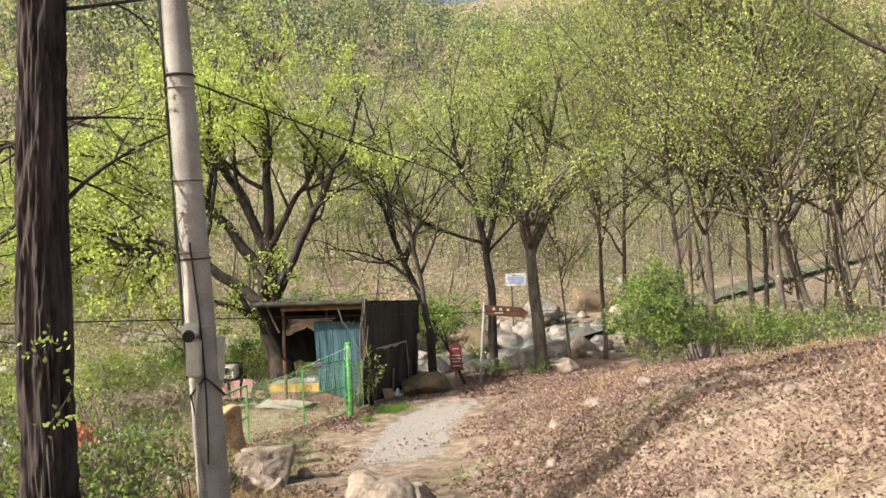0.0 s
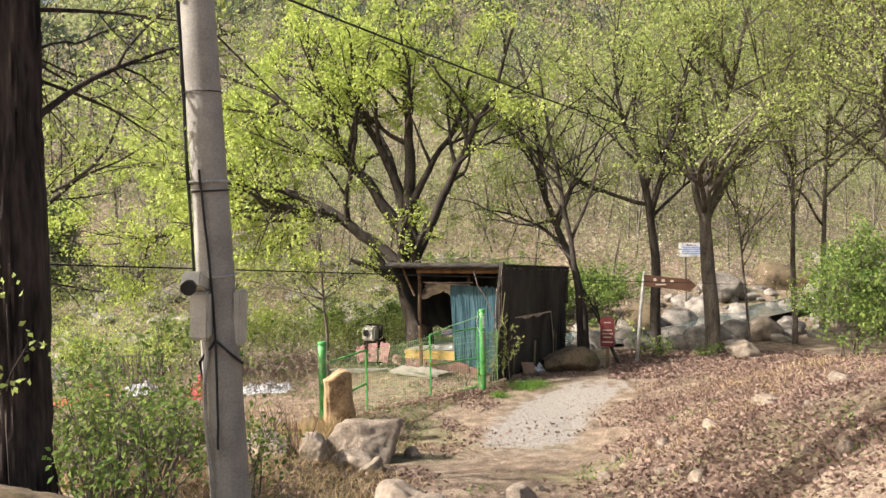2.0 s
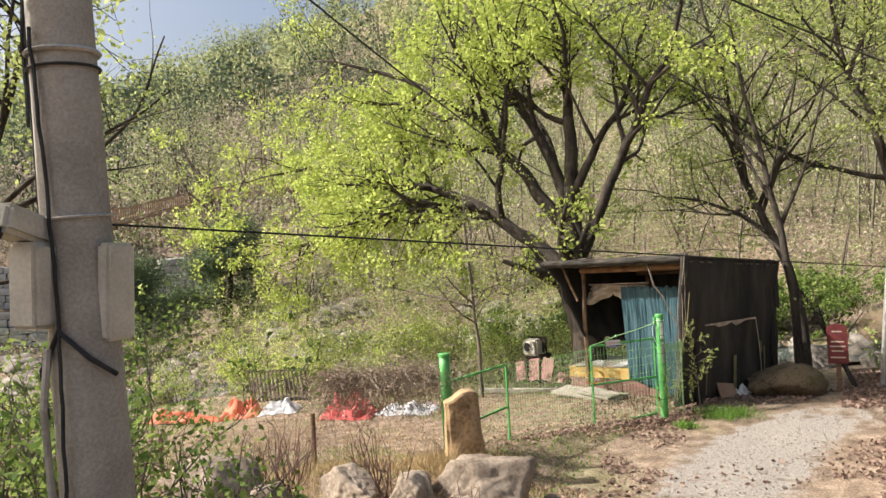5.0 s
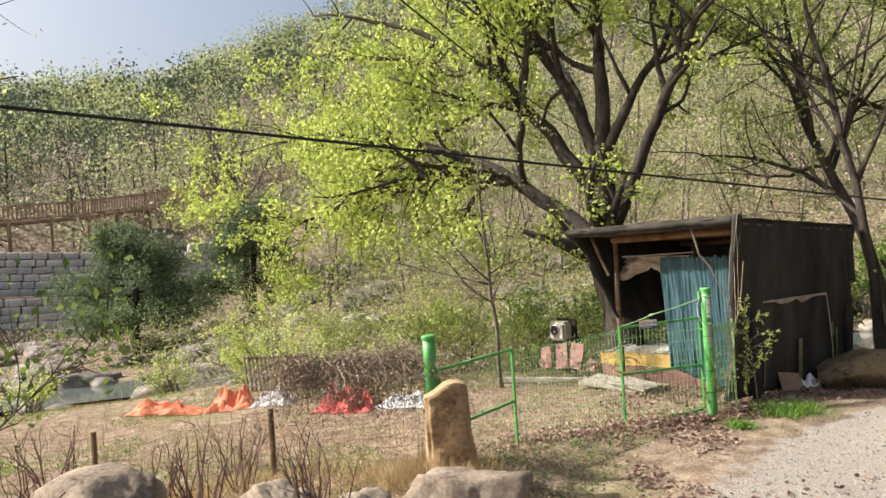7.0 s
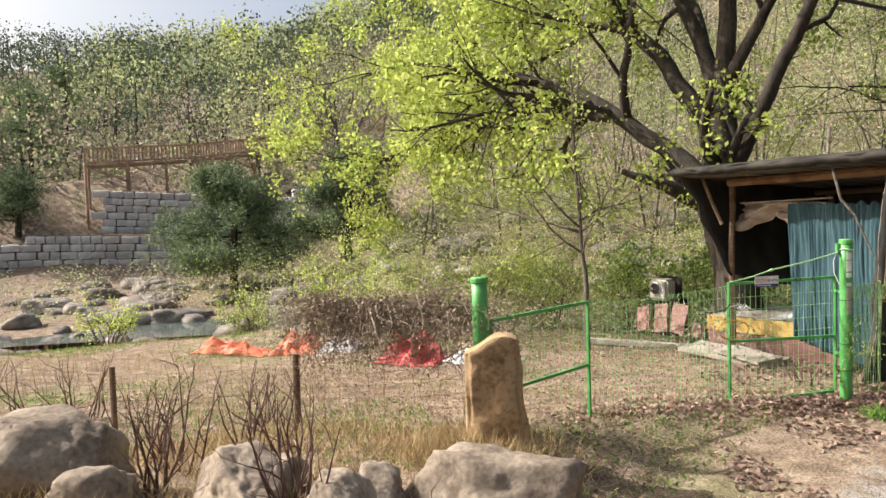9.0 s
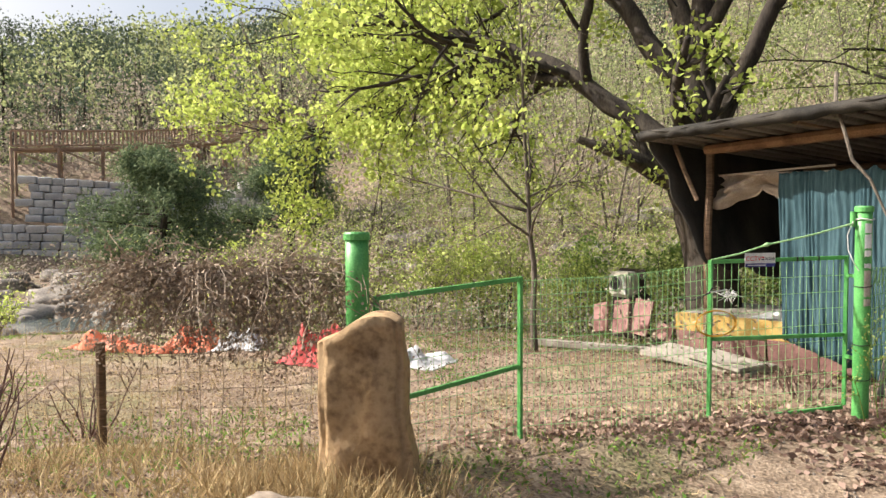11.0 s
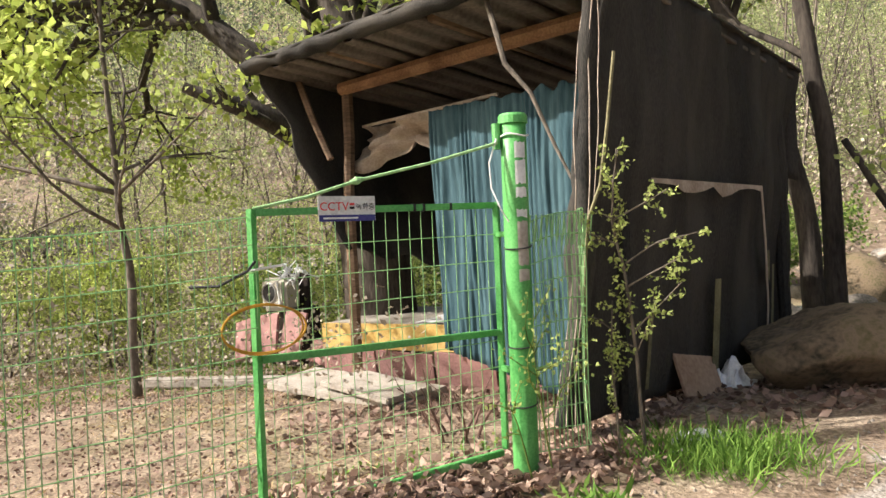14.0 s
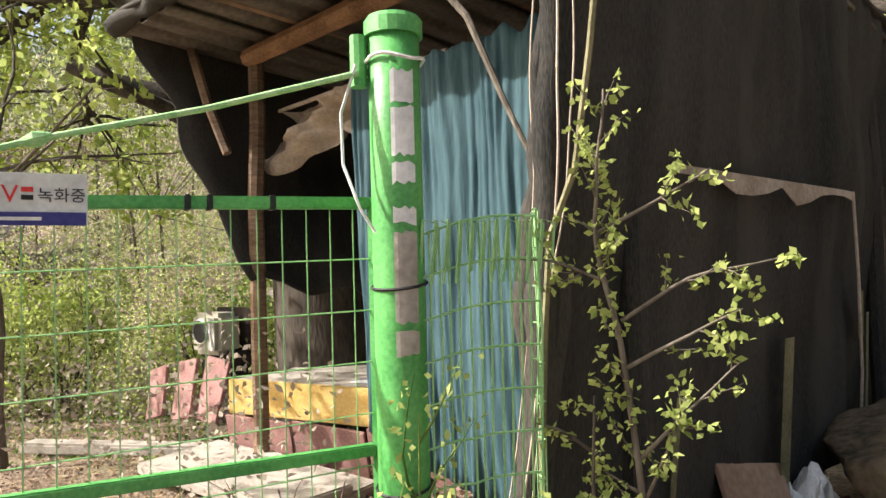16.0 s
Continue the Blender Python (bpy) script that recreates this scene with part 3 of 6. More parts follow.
# leaning pink sheets, a bin and a plank by the fence
for k, (x, z, w, hh, tilt) in enumerate(((-6.58, -2.55, 0.32, 0.46, -14), (-6.20, -2.50, 0.33, 0.52, -9), (-5.84, -2.48, 0.36, 0.54, 4), (-5.45, -2.66, 0.30, 0.24, 10))):
    s = Soup().box((w, 0.03, hh), pose(x, 22.2 - 0.05 * k, z, -14, tilt, -18), 0.004)
    tagged(part("leaning_board", s, M_PINK), "weathered pinkish board leaning beside the hut", "board", "boards by the hut")
s = Soup().box((1.9, 0.2, 0.10), pose(-6.5, 21.75, height(-6.5, 21.75) + 0.06, 0, 0, 14), 0.02)
tagged(part("plank", s, M_SLAB), "long greyed plank lying on the yard soil", "plank")


def build_heater():
    h = thing("stove", (-6.6, 23.0, -2.9), "off-white round-mouthed metal stove on a rusty stand in the yard", "stove")
    part("stand", Soup().box((0.52, 0.45, 0.72), pose(-6.55, 23.2, -2.62, 0, 0, -12), 0.02), M_REDBARK, h, "rusty dark stand")
    part("back_plate", Soup().box((0.56, 0.04, 0.46), pose(-6.55, 23.22, -2.06, 0, 0, -12), 0.01), M_REDBARK, h)
    part("casing", Soup().box((0.44, 0.30, 0.42), pose(-6.60, 23.0, -2.08, 0, 0, -12), 0.05), M_BEIGE, h, "off-white rounded metal casing")
    m = pose(-6.60, 23.0, -2.08, 0, 0, -12)
    # Black disc on the uncut casing paints the dark inside of the stove.
    s = Soup().tube([m @ Vector((-0.04, -0.153, 0.02)), m @ Vector((-0.04, -0.160, 0.02))], 0.115, 20)
    part("mouth_shade", s, M_BLACK, h, "black disc standing in for the shaded round opening")
    s = Soup()
    s.tube([m @ Vector((-0.04 + 0.12 * math.cos(t), -0.163, 0.02 + 0.12 * math.sin(t))) for t in np.linspace(0, 6.283, 25)], 0.012, 6)
    part("mouth_ring", s, M_STEEL, h)
    s = Soup()
    s.tube([m @ Vector((0.12, -0.17, 0.16)), m @ Vector((0.16, -0.19, 0.02)), m @ Vector((0.19, -0.18, -0.15))], 0.014, 6)
    part("pull", s, M_WHITE, h)


build_heater()


# ---- fence and gates ----
def wire_panel(s, a, b, top, bottom, dv=0.066, dh=0.145, r=0.0022, sag=0.0, wave=0.0, seed=1):
    """Welded wire mesh between two upright lines a and b (plan places); top and bottom are heights at a and b."""
    a, b = Vector(a), Vector(b)
    length = (b - a).length
    n = Vector(((b - a).y, -(b - a).x)).normalized()
    def at(u, v):
        t = top[0] + (top[1] - top[0]) * u - sag * math.sin(u * math.pi)
        z = t + (bottom[0] + (bottom[1] - bottom[0]) * u - t) * v
        o = wave * noise.noise(Vector((u * 6 + seed, v * 2, seed)))
        p = a.lerp(b, u) + n * o
        return (p.x, p.y, z)
    nv, nh = max(2, round(length / dv)), max(2, round(abs(top[0] - bottom[0]) / dh))
    for i in range(nv + 1):
        s.tube([at(i / nv, k / 4) for k in range(5)], r, 4, False)
    for k in range(nh + 1):
        s.tube([at(i / 10, k / nh) for i in range(11)], r, 4, False)
    return s


def bar(p, q, w, r=None):
    """A square bar from p to q."""
    p, q = Vector(p), Vector(q)
    d = q - p
    m = Matrix.Translation((p + q) / 2) @ d.to_track_quat('X', 'Z').to_matrix().to_4x4()
    return Soup().box((d.length, w, w), m, w * 0.12)


def gate_leaf(name, hinge, free, tops, mids, lows, label):
    """A leaf of square tube with a mid rail and wire mesh; heights are given hinge first."""
    g = thing(name, (*hinge, lows[0]), label, "gate", "gate leaves of the yard")
    (hx, hy), (fx, fy) = hinge, free
    w = 0.034
    part("stile", bar((hx, hy, lows[0]), (hx, hy, tops[0]), w), M_GREEN, g)
    part("stile", bar((fx, fy, lows[1]), (fx, fy, tops[1]), w), M_GREEN, g)
    d = (Vector(free) - Vector(hinge)).normalized() * w * 0.5
    for zs, nm in ((tops, "top_rail"), (mids, "mid_rail"), (lows, "bottom_rail")):
        part(nm, bar((hx + d.x, hy + d.y, zs[0] - w * 0.5), (fx - d.x, fy - d.y, zs[1] - w * 0.5), w * 0.96), M_GREEN, g)
    s = Soup()
    wire_panel(s, hinge, free, (tops[0] - 0.03, tops[1] - 0.03), (lows[0] + 0.02, lows[1] + 0.02))
    part("wire_mesh", s, M_GREENWIRE, g, "welded green wire mesh")
    return g


gate_a = gate_leaf("gate", (-2.425, 19.03), (-3.232, 17.975), (-1.305, -1.325), (-1.99, -1.985), (-2.64, -2.70), "light green steel gate leaf with wire mesh, ajar")
gate_b = gate_leaf("gate", (-4.42, 15.20), (-4.09, 16.40), (-1.48, -1.41), (-2.20, -2.08), (-2.70, -2.74), "sagging light green gate leaf with wire mesh behind a stone")


def gate_post(x, y, top, r, label):
    g = height(x, y)
    p = thing("gate_post", (x, y, g), label, "post", "gate posts")
    s = Soup()
    zs = np.linspace(g - 0.2, top - 0.03, 8)
    s.tube([(x, y, z) for z in zs], r, 20, True)
    part("pipe", s, M_GREEN, p, "", True)
    s = Soup()
    s.tube([(x, y, top - 0.05), (x, y, top - 0.012), (x, y, top)], [r * 1.14, r * 1.14, r * 1.02], 20)
    part("cap", s, M_GREEN, p)
    return p


post_a = gate_post(-2.266, 18.871, -0.872, 0.066, "light green steel gate post with old paper stickers and tied rope")
rng = random.Random(8)
for k, (z0, z1) in enumerate(((-1.02, -1.10), (-1.11, -1.23), (-1.25, -1.30), (-1.36, -1.40), (-1.42, -1.53), (-1.53, -1.64), (-1.66, -1.72))):
    s = Soup()
    rows = []
    for z in (z0, z1):
        rows.append([(-2.266 + 0.0685 * math.cos(t), 18.871 + 0.0685 * math.sin(t), z + rng.uniform(-.006, .006)) for t in np.linspace(-1.25, -0.35, 7)])
    s.grid(np.array(rows))
    part("sticker", s, M_WHITE if k < 4 else M_SLAB, post_a, "worn white paper sticker")
for z in (-1.55, -2.05, -2.35):
    s = Soup()
    s.tube([(-2.266 + 0.07 * math.cos(t), 18.871 + 0.07 * math.sin(t), z + 0.01 * math.sin(t)) for t in np.linspace(0, 6.28, 20)], 0.004, 5)
    part("binding_wire", s, M_BLACK, post_a)
for z in (-1.48, -2.20):
    part("hinge", bar((-2.30, 18.92, z), (-2.425, 19.03, z), 0.03), M_GREEN, post_a)
s = Soup()
s.tube([(-2.34, 18.82, -0.92), (-2.34, 18.82, -1.05)], 0.022, 10)
part("stub_pipe", s, M_GREEN, post_a)
post_b = gate_post(-4.37, 14.99, -1.05, 0.075, "short green steel gate post with peeling dark top")

# rope stay with its white tail
rope = thing("rope_stay", (-2.3, 18.82, -1.0), "green rope stretched from the post top to the gate corner", "rope")
s = Soup()
ends = (Vector((-2.33, 18.80, -1.02)), Vector((-2.89, 18.34, -1.20)), Vector((-3.225, 17.98, -1.325)))
s.tube([ends[0], ends[0].lerp(ends[1], 0.5) - Vector((0, 0, 0.01)), ends[1], ends[1].lerp(ends[2], 0.5) - Vector((0, 0, 0.012)), ends[2]], 0.008, 7)
part("cord", s, M_ROPE, rope)
s = Soup()
s.tube([ends[1] + Vector((-0.025, -0.02, -0.008)), ends[1], ends[1] + Vector((0.025, 0.02, 0.01))], [0.008, 0.02, 0.008], 8)
part("knot", s, M_ROPE, rope)
s = Soup()
s.tube([(-2.266 + 0.075 * math.cos(t), 18.871 + 0.075 * math.sin(t), -0.985 + 0.006 * math.sin(3 * t)) for t in np.linspace(0, 12.4, 50)], 0.005, 5)
part("loop", s, M_WHITE, rope, "white cord wound round the post")
s = Soup()
s.tube([(-2.33, 18.79, -1.0), (-2.37, 18.78, -1.12), (-2.36, 18.77, -1.25), (-2.31, 18.76, -1.36), (-2.28, 18.78, -1.42)], 0.004, 5)
part("tail", s, M_WHITE, rope, "white cord hanging loose")

# mesh closing the gap between the leaves, and the piece between post and hut
mid_fence = thing("mesh_panel", (-3.7, 17.2, height(-3.7, 17.2)), "slack green wire mesh strung between the gate leaves", "fence", "yard fence")
s = Soup()
wire_panel(s, (-4.09, 16.40), (-3.232, 17.975), (-1.44, -1.36), (-2.68, -2.72), 0.055, 0.11, 0.0028, 0.03, 0.05, 4)
part("wire_mesh", s, M_GREENWIRE, mid_fence)
s = Soup()
for i in range(30):
    u = i / 29
    p = Vector((-4.09, 16.40)).lerp(Vector((-3.232, 17.975)), u)
    z = -1.44 + 0.08 * u - 0.03 * math.sin(u * math.pi)
    s.tube([(p.x, p.y, z - 0.05), (p.x + 0.015, p.y - 0.01, z + 0.012), (p.x + 0.03, p.y + 0.02, z - 0.04)], 0.0028, 4, False)
tagged(part("top_loops", s, M_GREENWIRE, mid_fence), kind="stuff")
side_fence = thing("mesh_panel", (-2.0, 19.1, height(-2.0, 19.1)), "bent green wire mesh between gate post and hut", "fence", "yard fence")
s = Soup()
wire_panel(s, (-2.21, 18.87), (-1.97, 19.08), (-1.43, -1.38), (-2.6, -2.6), 0.026, 0.11, 0.0032, -0.02, 0.03, 9)
for i in range(11):
    u = i / 10
    p = Vector((-2.21, 18.87)).lerp(Vector((-1.97, 19.08)), u)
    s.tube([(p.x, p.y, -1.55), (p.x + 0.02, p.y - 0.01, -1.39), (p.x + 0.045, p.y + 0.02, -1.40), (p.x + 0.03, p.y + 0.03, -1.52)], 0.004, 5, False)
part("wire_mesh", s, M_GREENWIRE, side_fence)
s = Soup()
wire_panel(s, (-1.97, 19.08), (-2.03, 19.26), (-1.36, -1.36), (-2.6, -2.6), 0.05, 0.1, 0.0024, 0, 0.02, 2)
part("wire_mesh", s, M_GREENWIRE, side_fence)

# black tape ties on the gate's top rail
for u in (0.62, 0.66, 0.78):
    h, f = Vector((-2.425, 19.03)), Vector((-3.232, 17.975))
    p = f.lerp(h, u)
    s = Soup().box((0.016, 0.039, 0.039), pose(p.x, p.y, -1.342 + 0.02 * u, 0, 0, 52.6), 0.003)
    part("tape_tie", s, M_BLACK, gate_a, "black tape tie")

# warning sign on the gate
def on_gate(u, z, out=0.0):
    h, f = Vector((-2.425, 19.03)), Vector((-3.232, 17.975))
    p = f.lerp(h, u)
    n = Vector(((h - f).y, -(h - f).x)).normalized() * out
    return Vector((p.x + n.x, p.y + n.y, z))


def text_part(text, size, m, material, parent, name="lettering"):
    cu = bpy.data.curves.new(name, 'FONT')
    cu.body, cu.size, cu.extrude = text, size, 0.0008
    ob = new(name, cu)
    dg = bpy.context.evaluated_depsgraph_get()
    me = bpy.data.meshes.new_from_object(ob.evaluated_get(dg))
    bpy.data.objects.remove(ob)
    me.materials.clear()
    me.materials.append(material)
    o = new(name, me)
    o.parent = parent
    o.matrix_parent_inverse = parent.matrix_basis.inverted()
    o.matrix_basis = m
    return o


SU0, SU1 = 0.232, 0.452
sa, sb = on_gate(SU0, -1.335, 0.022), on_gate(SU1, -1.325, 0.022)
sign = thing("warning_sign", sa, "small white CCTV sign with red letters on the gate", "sign")
turn = math.degrees(math.atan2((sb - sa).y, (sb - sa).x))
swide = (Vector(sb) - Vector(sa)).length
mid = (sa + sb) / 2
base = pose(mid.x, mid.y, mid.z, 90, 0, turn)
part("plate", Soup().box((swide, 0.118, 0.004), base, 0.001), M_WHITE, sign)
part("strip", Soup().box((swide * 0.98, 0.03, 0.002), base @ pose(0, -0.045, 0.004)), M_NAVY, sign, "navy strip")
text_part("CCTV", 0.056, base @ pose(-swide * 0.475, -0.008, 0.003), M_REDTEXT, sign)
text_part("녹화중", 0.036, base @ pose(swide * 0.15, -0.004, 0.003), M_BLACK, sign)
for k in range(2):
    part("small_print", Soup().box((0.024, 0.011, 0.0015), base @ pose(swide * 0.085, 0.003 + 0.018 * k, 0.0035)), M_REDTEXT if k else M_BLACK, sign)
part("small_print", Soup().box((swide * 0.6, 0.008, 0.0012), base @ pose(-swide * 0.12, -0.045, 0.0056)), M_WHITE, sign)

# hose ring and wires on the gate's free end
hose = thing("hose_ring", on_gate(0.02, -1.95), "coiled thin yellow hose hooked on the gate", "hose")
c = on_gate(0.02, -1.86, 0.05)
for k in range(2):
    s = Soup()
    s.tube([(c.x + (0.19 - 0.008 * k) * 0.61 * math.cos(t), c.y + (0.19 - 0.008 * k) * 0.79 * math.cos(t) - 0.012 * k, c.z + (0.105 + 0.006 * k) * math.sin(t)) for t in np.linspace(0, 6.28, 30)], 0.0048, 6)
    part("coil", s, M_CABLEYEL, hose)
s = Soup()
s.tube([on_gate(0.0, -1.56, 0.03), on_gate(-0.03, -1.60, 0.05), on_gate(-0.12, -1.66, 0.02), on_gate(-0.2, -1.66, -0.06)], 0.007, 6)
tagged(part("wire_loop", s, M_BLACK), "black wire twisted round the gate stile", "wire")
tuft = thing("string_tuft", on_gate(0.12, -1.65), "wad of white string caught in the mesh", "string")
rngn = np.random.default_rng(4)
s = Soup()
for k in range(22):
    p0 = np.array(on_gate(0.10 + 0.05 * rngn.random(), -1.60, 0.02))
    s.tube([p0, p0 + rngn.normal(size=3) * 0.025 + (0, 0, -0.02), p0 + rngn.normal(size=3) * 0.035 + (0, 0, -0.05)], 0.0025, 4, False)
s.tube([np.array(on_gate(-0.02, -1.60, 0.02)), np.array(on_gate(0.11, -1.58, 0.02))], 0.006, 5)
part("string_knot", s, M_WHITE, tuft)


# ---- utility pole ----
def build_pole():
    x, y = -1.80, 7.92
    g = height(x, y)
    pl = thing("utility_pole", (x, y, g), "leaning weathered concrete utility pole with cables and boxes", "pole")
    lean = Vector((-0.037, -0.007, 1)).normalized()
    b = Vector((x + 0.01, y, g - 0.3))
    s = Soup()
    n = 12
    s.tube([b + lean * (7.4 * i / n) for i in range(n + 1)], [0.155 - 0.047 * i / n for i in range(n + 1)], 24)
    part("shaft", s, M_CONCRETE, pl, "", True)
    def at(h, ang, out=1.0):
        p = b + lean * (h + 0.42)
        r = (0.155 - 0.06 * h / 9.5) * out + 0.006
        return p + Vector((math.cos(ang) * r, math.sin(ang) * r, 0))
    for k, (h, w) in enumerate(((1.9, 0.012), (2.55, 0.012), (2.62, 0.02), (3.3, 0.008), (4.2, 0.012), (4.32, 0.02))):
        s = Soup()
        s.tube([at(h + 0.01 * math.sin(t), t, 1.01) for t in np.linspace(0, 6.29, 26)], w * 0.6, 5)
        part("band", s, M_BLACK if k % 2 else M_STEEL, pl)
    rg = random.Random(4)
    for ang, h0, h1 in ((-2.75, 1.4, 6.8), (-2.95, 1.6, 6.8), (-2.5, 2.3, 6.8), (-1.35, 0.6, 2.7)):
        s = Soup()
        hs = np.linspace(h0, h1, 26)
        s.tube([at(h, ang + 0.16 * math.sin(h * 1.9 + ang), 1.05 + 0.08 * rg.random()) for h in hs], 0.009, 6)
        part("cable", s, M_BLACK, pl)
    s = Soup()
    s.tube([at(1.05, -1.9, 1.1), at(1.25, -2.1, 1.15), at(1.42, -1.2, 1.1), at(1.30, -0.5, 1.12), at(1.22, 0.1, 1.15)], 0.012, 6)
    part("cable", s, M_BLACK, pl)
    # camera housing over a beige box
    c = Vector((-1.89, 7.70, 0.52))
    m = pose(c.x, c.y, c.z, 0, 2, 20)
    part("housing", Soup().box((0.14, 0.14, 0.36), m @ pose(0.02, 0, -0.2), 0.02), M_BEIGE, pl, "beige metal box")
    hood = Soup().box((0.15, 0.26, 0.12), m @ pose(-0.01, -0.05, 0.05, -14, 0, 0), 0.02)
    cam_box = part("camera_hood", hood, M_BEIGE, pl, "hooded surveillance camera")
    s = Soup().tube([m @ Vector((-0.02, -0.165, 0.03)), m @ Vector((-0.02, -0.215, 0.015))], [0.05, 0.055], 14)
    part("lens", s, M_BLACK, cam_box)
    c = at(1.52, 0.35, 1.3)
    part("rear_box", Soup().box((0.07, 0.16, 0.42), pose(c.x - 0.04, c.y, c.z + 0.05, 0, 3, 10), 0.015), M_BEIGE, pl)
    s = Soup()
    s.tube([at(1.35, -1.6, 1.1), at(1.1, -1.75, 1.25), at(0.8, -1.9, 1.15), at(0.4, -1.8, 1.1), at(0.1, -1.8, 1.1)], 0.016, 7)
    part("conduit", s, M_STEEL, pl)
    return b, lean


pole_base, pole_lean = build_pole()


def span(name, p, q, sag, r, label):
    p, q = Vector(p), Vector(q)
    s = Soup()
    s.tube([p.lerp(q, t) - Vector((0, 0, sag * 4 * t * (1 - t))) for t in np.linspace(0, 1, 24)], r, 6)
    return tagged(part(name, s, M_BLACK), label, "cable", "overhead cables")


span("overhead_cable", pole_base + pole_lean * 4.72, (8.0, 40.0, 4.1), 0.6, 0.011, "thick black cable crossing the trees")
span("overhead_cable", pole_base + pole_lean * 4.3, (-5.2, 21.8, 2.0), 0.2, 0.009, "thin black cable running to the oak")
span("overhead_cable", (-7.72, -3.0, 1.66), (4.96, 25.0, -0.83), 0.01, 0.007, "black cable crossing beside the pole")


# ---- stones ----
def boulder(name, at, size, material, label, category="boulder", seed=0, turn=0.0, rough=0.35, detail=4, group="", flat=0.0, sharp=0.0):
    """A weathered block: a subdivided ball pushed into facets and worn by noise."""
    bm = bmesh.new()
    bmesh.ops.create_icosphere(bm, subdivisions=detail, radius=1.0)
    off = Vector((seed * 7.3, seed * 3.1, seed * 1.7))
    rg = random.Random(seed)
    cuts = [(Vector((rg.gauss(0, 1), rg.gauss(0, 1), rg.gauss(0, 0.8))).normalized(), rg.uniform(0.62 - 0.12 * sharp, 0.85)) for _ in range(9 + int(4 * sharp))]
    cuts.append((Vector((0, 0, 1)), 1.0 - flat))
    for v in bm.verts:
        d = v.co.normalized()
        k = 1.0
        for n, h in cuts:
            c = d.dot(n)
            if c > 0:
                k = min(k, h / c)
        k = k if sharp else k * 0.85 + 0.15 * min(k, 1)
        k += rough * 0.35 * noise.fractal(d * 1.6 + off, 1.0, 2.0, 4) * 0.5 + 0.035 * noise.fractal(d * 6 + off, 1.0, 2.0, 3)
        v.co = d * k
    mm = pose(0, 0, 0, 0, 0, turn) @ Matrix.Diagonal((*size, 1))
    bmesh.ops.transform(bm, matrix=mm, verts=bm.verts)
    me = bpy.data.meshes.new(name)
    bm.to_mesh(me)
    bm.free()
    me.polygons.foreach_set("use_smooth", [True] * len(me.polygons))
    me.materials.append(material)
    ob = new(name, me)
    ob.location = at
    return tagged(ob, label, category, group)


def standing_stone():
    bm = bmesh.new()
    bmesh.ops.create_cube(bm, size=1.0)
    bmesh.ops.subdivide_edges(bm, edges=list(bm.edges), cuts=15, use_grid_fill=True)
    for v in bm.verts:
        x, y, z = v.co
        t = z + 0.5
        w = 0.55 - 0.09 * t + 0.025 * math.sin(t * 7)
        d = 0.30 - 0.05 * t
        r = Vector((x, y, z))
        px, py = x * w, y * d
        corner = 1 - 0.22 * (abs(2 * x) ** 8) * (abs(2 * y) ** 8)
        top = (0.16 * x - 0.15 * (x - 0.05) ** 2 - 0.5 * max(0.0, x - 0.3) ** 1.5 + 0.015 * math.sin(x * 9 + 1)) * t ** 4
        n = 0.05 * noise.fractal(Vector((px * 3, py * 3, z * 2.5 + 4)), 1.0, 2.0, 5)
        v.co = Vector((px * corner - 0.05 * t + n * 0.6, py * corner + n, z * 1.06 + top + n * 0.3))
    me = bpy.data.meshes.new("standing_stone")
    bm.to_mesh(me)
    bm.free()
    me.polygons.foreach_set("use_smooth", [True] * len(me.polygons))
    me.materials.append(M_STONE)
    ob = new("standing_stone", me)
    ob.matrix_basis = pose(-3.88, 14.64, -2.06, 0, 0, 36)
    return tagged(ob, "upright tan sandstone marker standing in dry grass", "stone")


standing_stone()
boulder("flat_rock", (-2.98, 13.45, -2.44), (0.86, 0.48, 0.64), M_ROCK, "broad flat-topped grey-brown rock beside the track", "rock", 11, 25, 0.25, 5, flat=0.36, sharp=1.0)
boulder("rock", (-0.04, 10.9, height(-0.04, 10.9) + 0.05), (0.28, 0.25, 0.26), M_ROCK, "rounded tan rock on the bank", "rock", 12, 40, 0.4, 5, "bank rocks", 0.1, 1.0)
boulder("rock", (-3.35, 12.45, height(-3.35, 12.45) + 0.05), (0.34, 0.3, 0.34), M_ROCK, "pointed grey rock on the bank", "rock", 13, 10, 0.4, 5, "bank rocks", 0.1, 1.0)
boulder("rock", (-3.95, 12.15, height(-3.95, 12.15) + 0.08), (0.5, 0.32, 0.36), M_ROCK, "angular brown rock on the bank", "rock", 14, -20, 0.4, 5, "bank rocks", 0.1, 1.0)
boulder("rock", (-5.05, 11.45, height(-5.05, 11.45) + 0.12), (0.85, 0.55, 0.5), M_ROCK, "large sloping grey rock in dry brush", "rock", 15, 20, 0.4, 5, "bank rocks", 0.1, 1.0)
boulder("rock", (-1.15, 9.6, height(-1.15, 9.6) + 0.0), (0.3, 0.26, 0.2), M_ROCK, "rounded tan rock on the bank", "rock", 16, 80, 0.4, 5, "bank rocks", 0.1, 1.0)
boulder("rock", (-0.15, 7.4, height(-0.15, 7.4) + 0.2), (0.50, 0.42, 0.52), M_ROCK, "smooth rounded rock at the track's edge", "rock", 17, 0, 0.4, 5, "bank rocks", 0.1, 1.0)
boulder("rock", (-2.5, 6.45, height(-2.5, 6.45) + 0.12), (0.72, 0.45, 0.5), M_DARKROCK, "mossy dark rock under the trunk", "rock", 18, 0, 0.4, 5, "bank rocks", 0.1, 1.0)
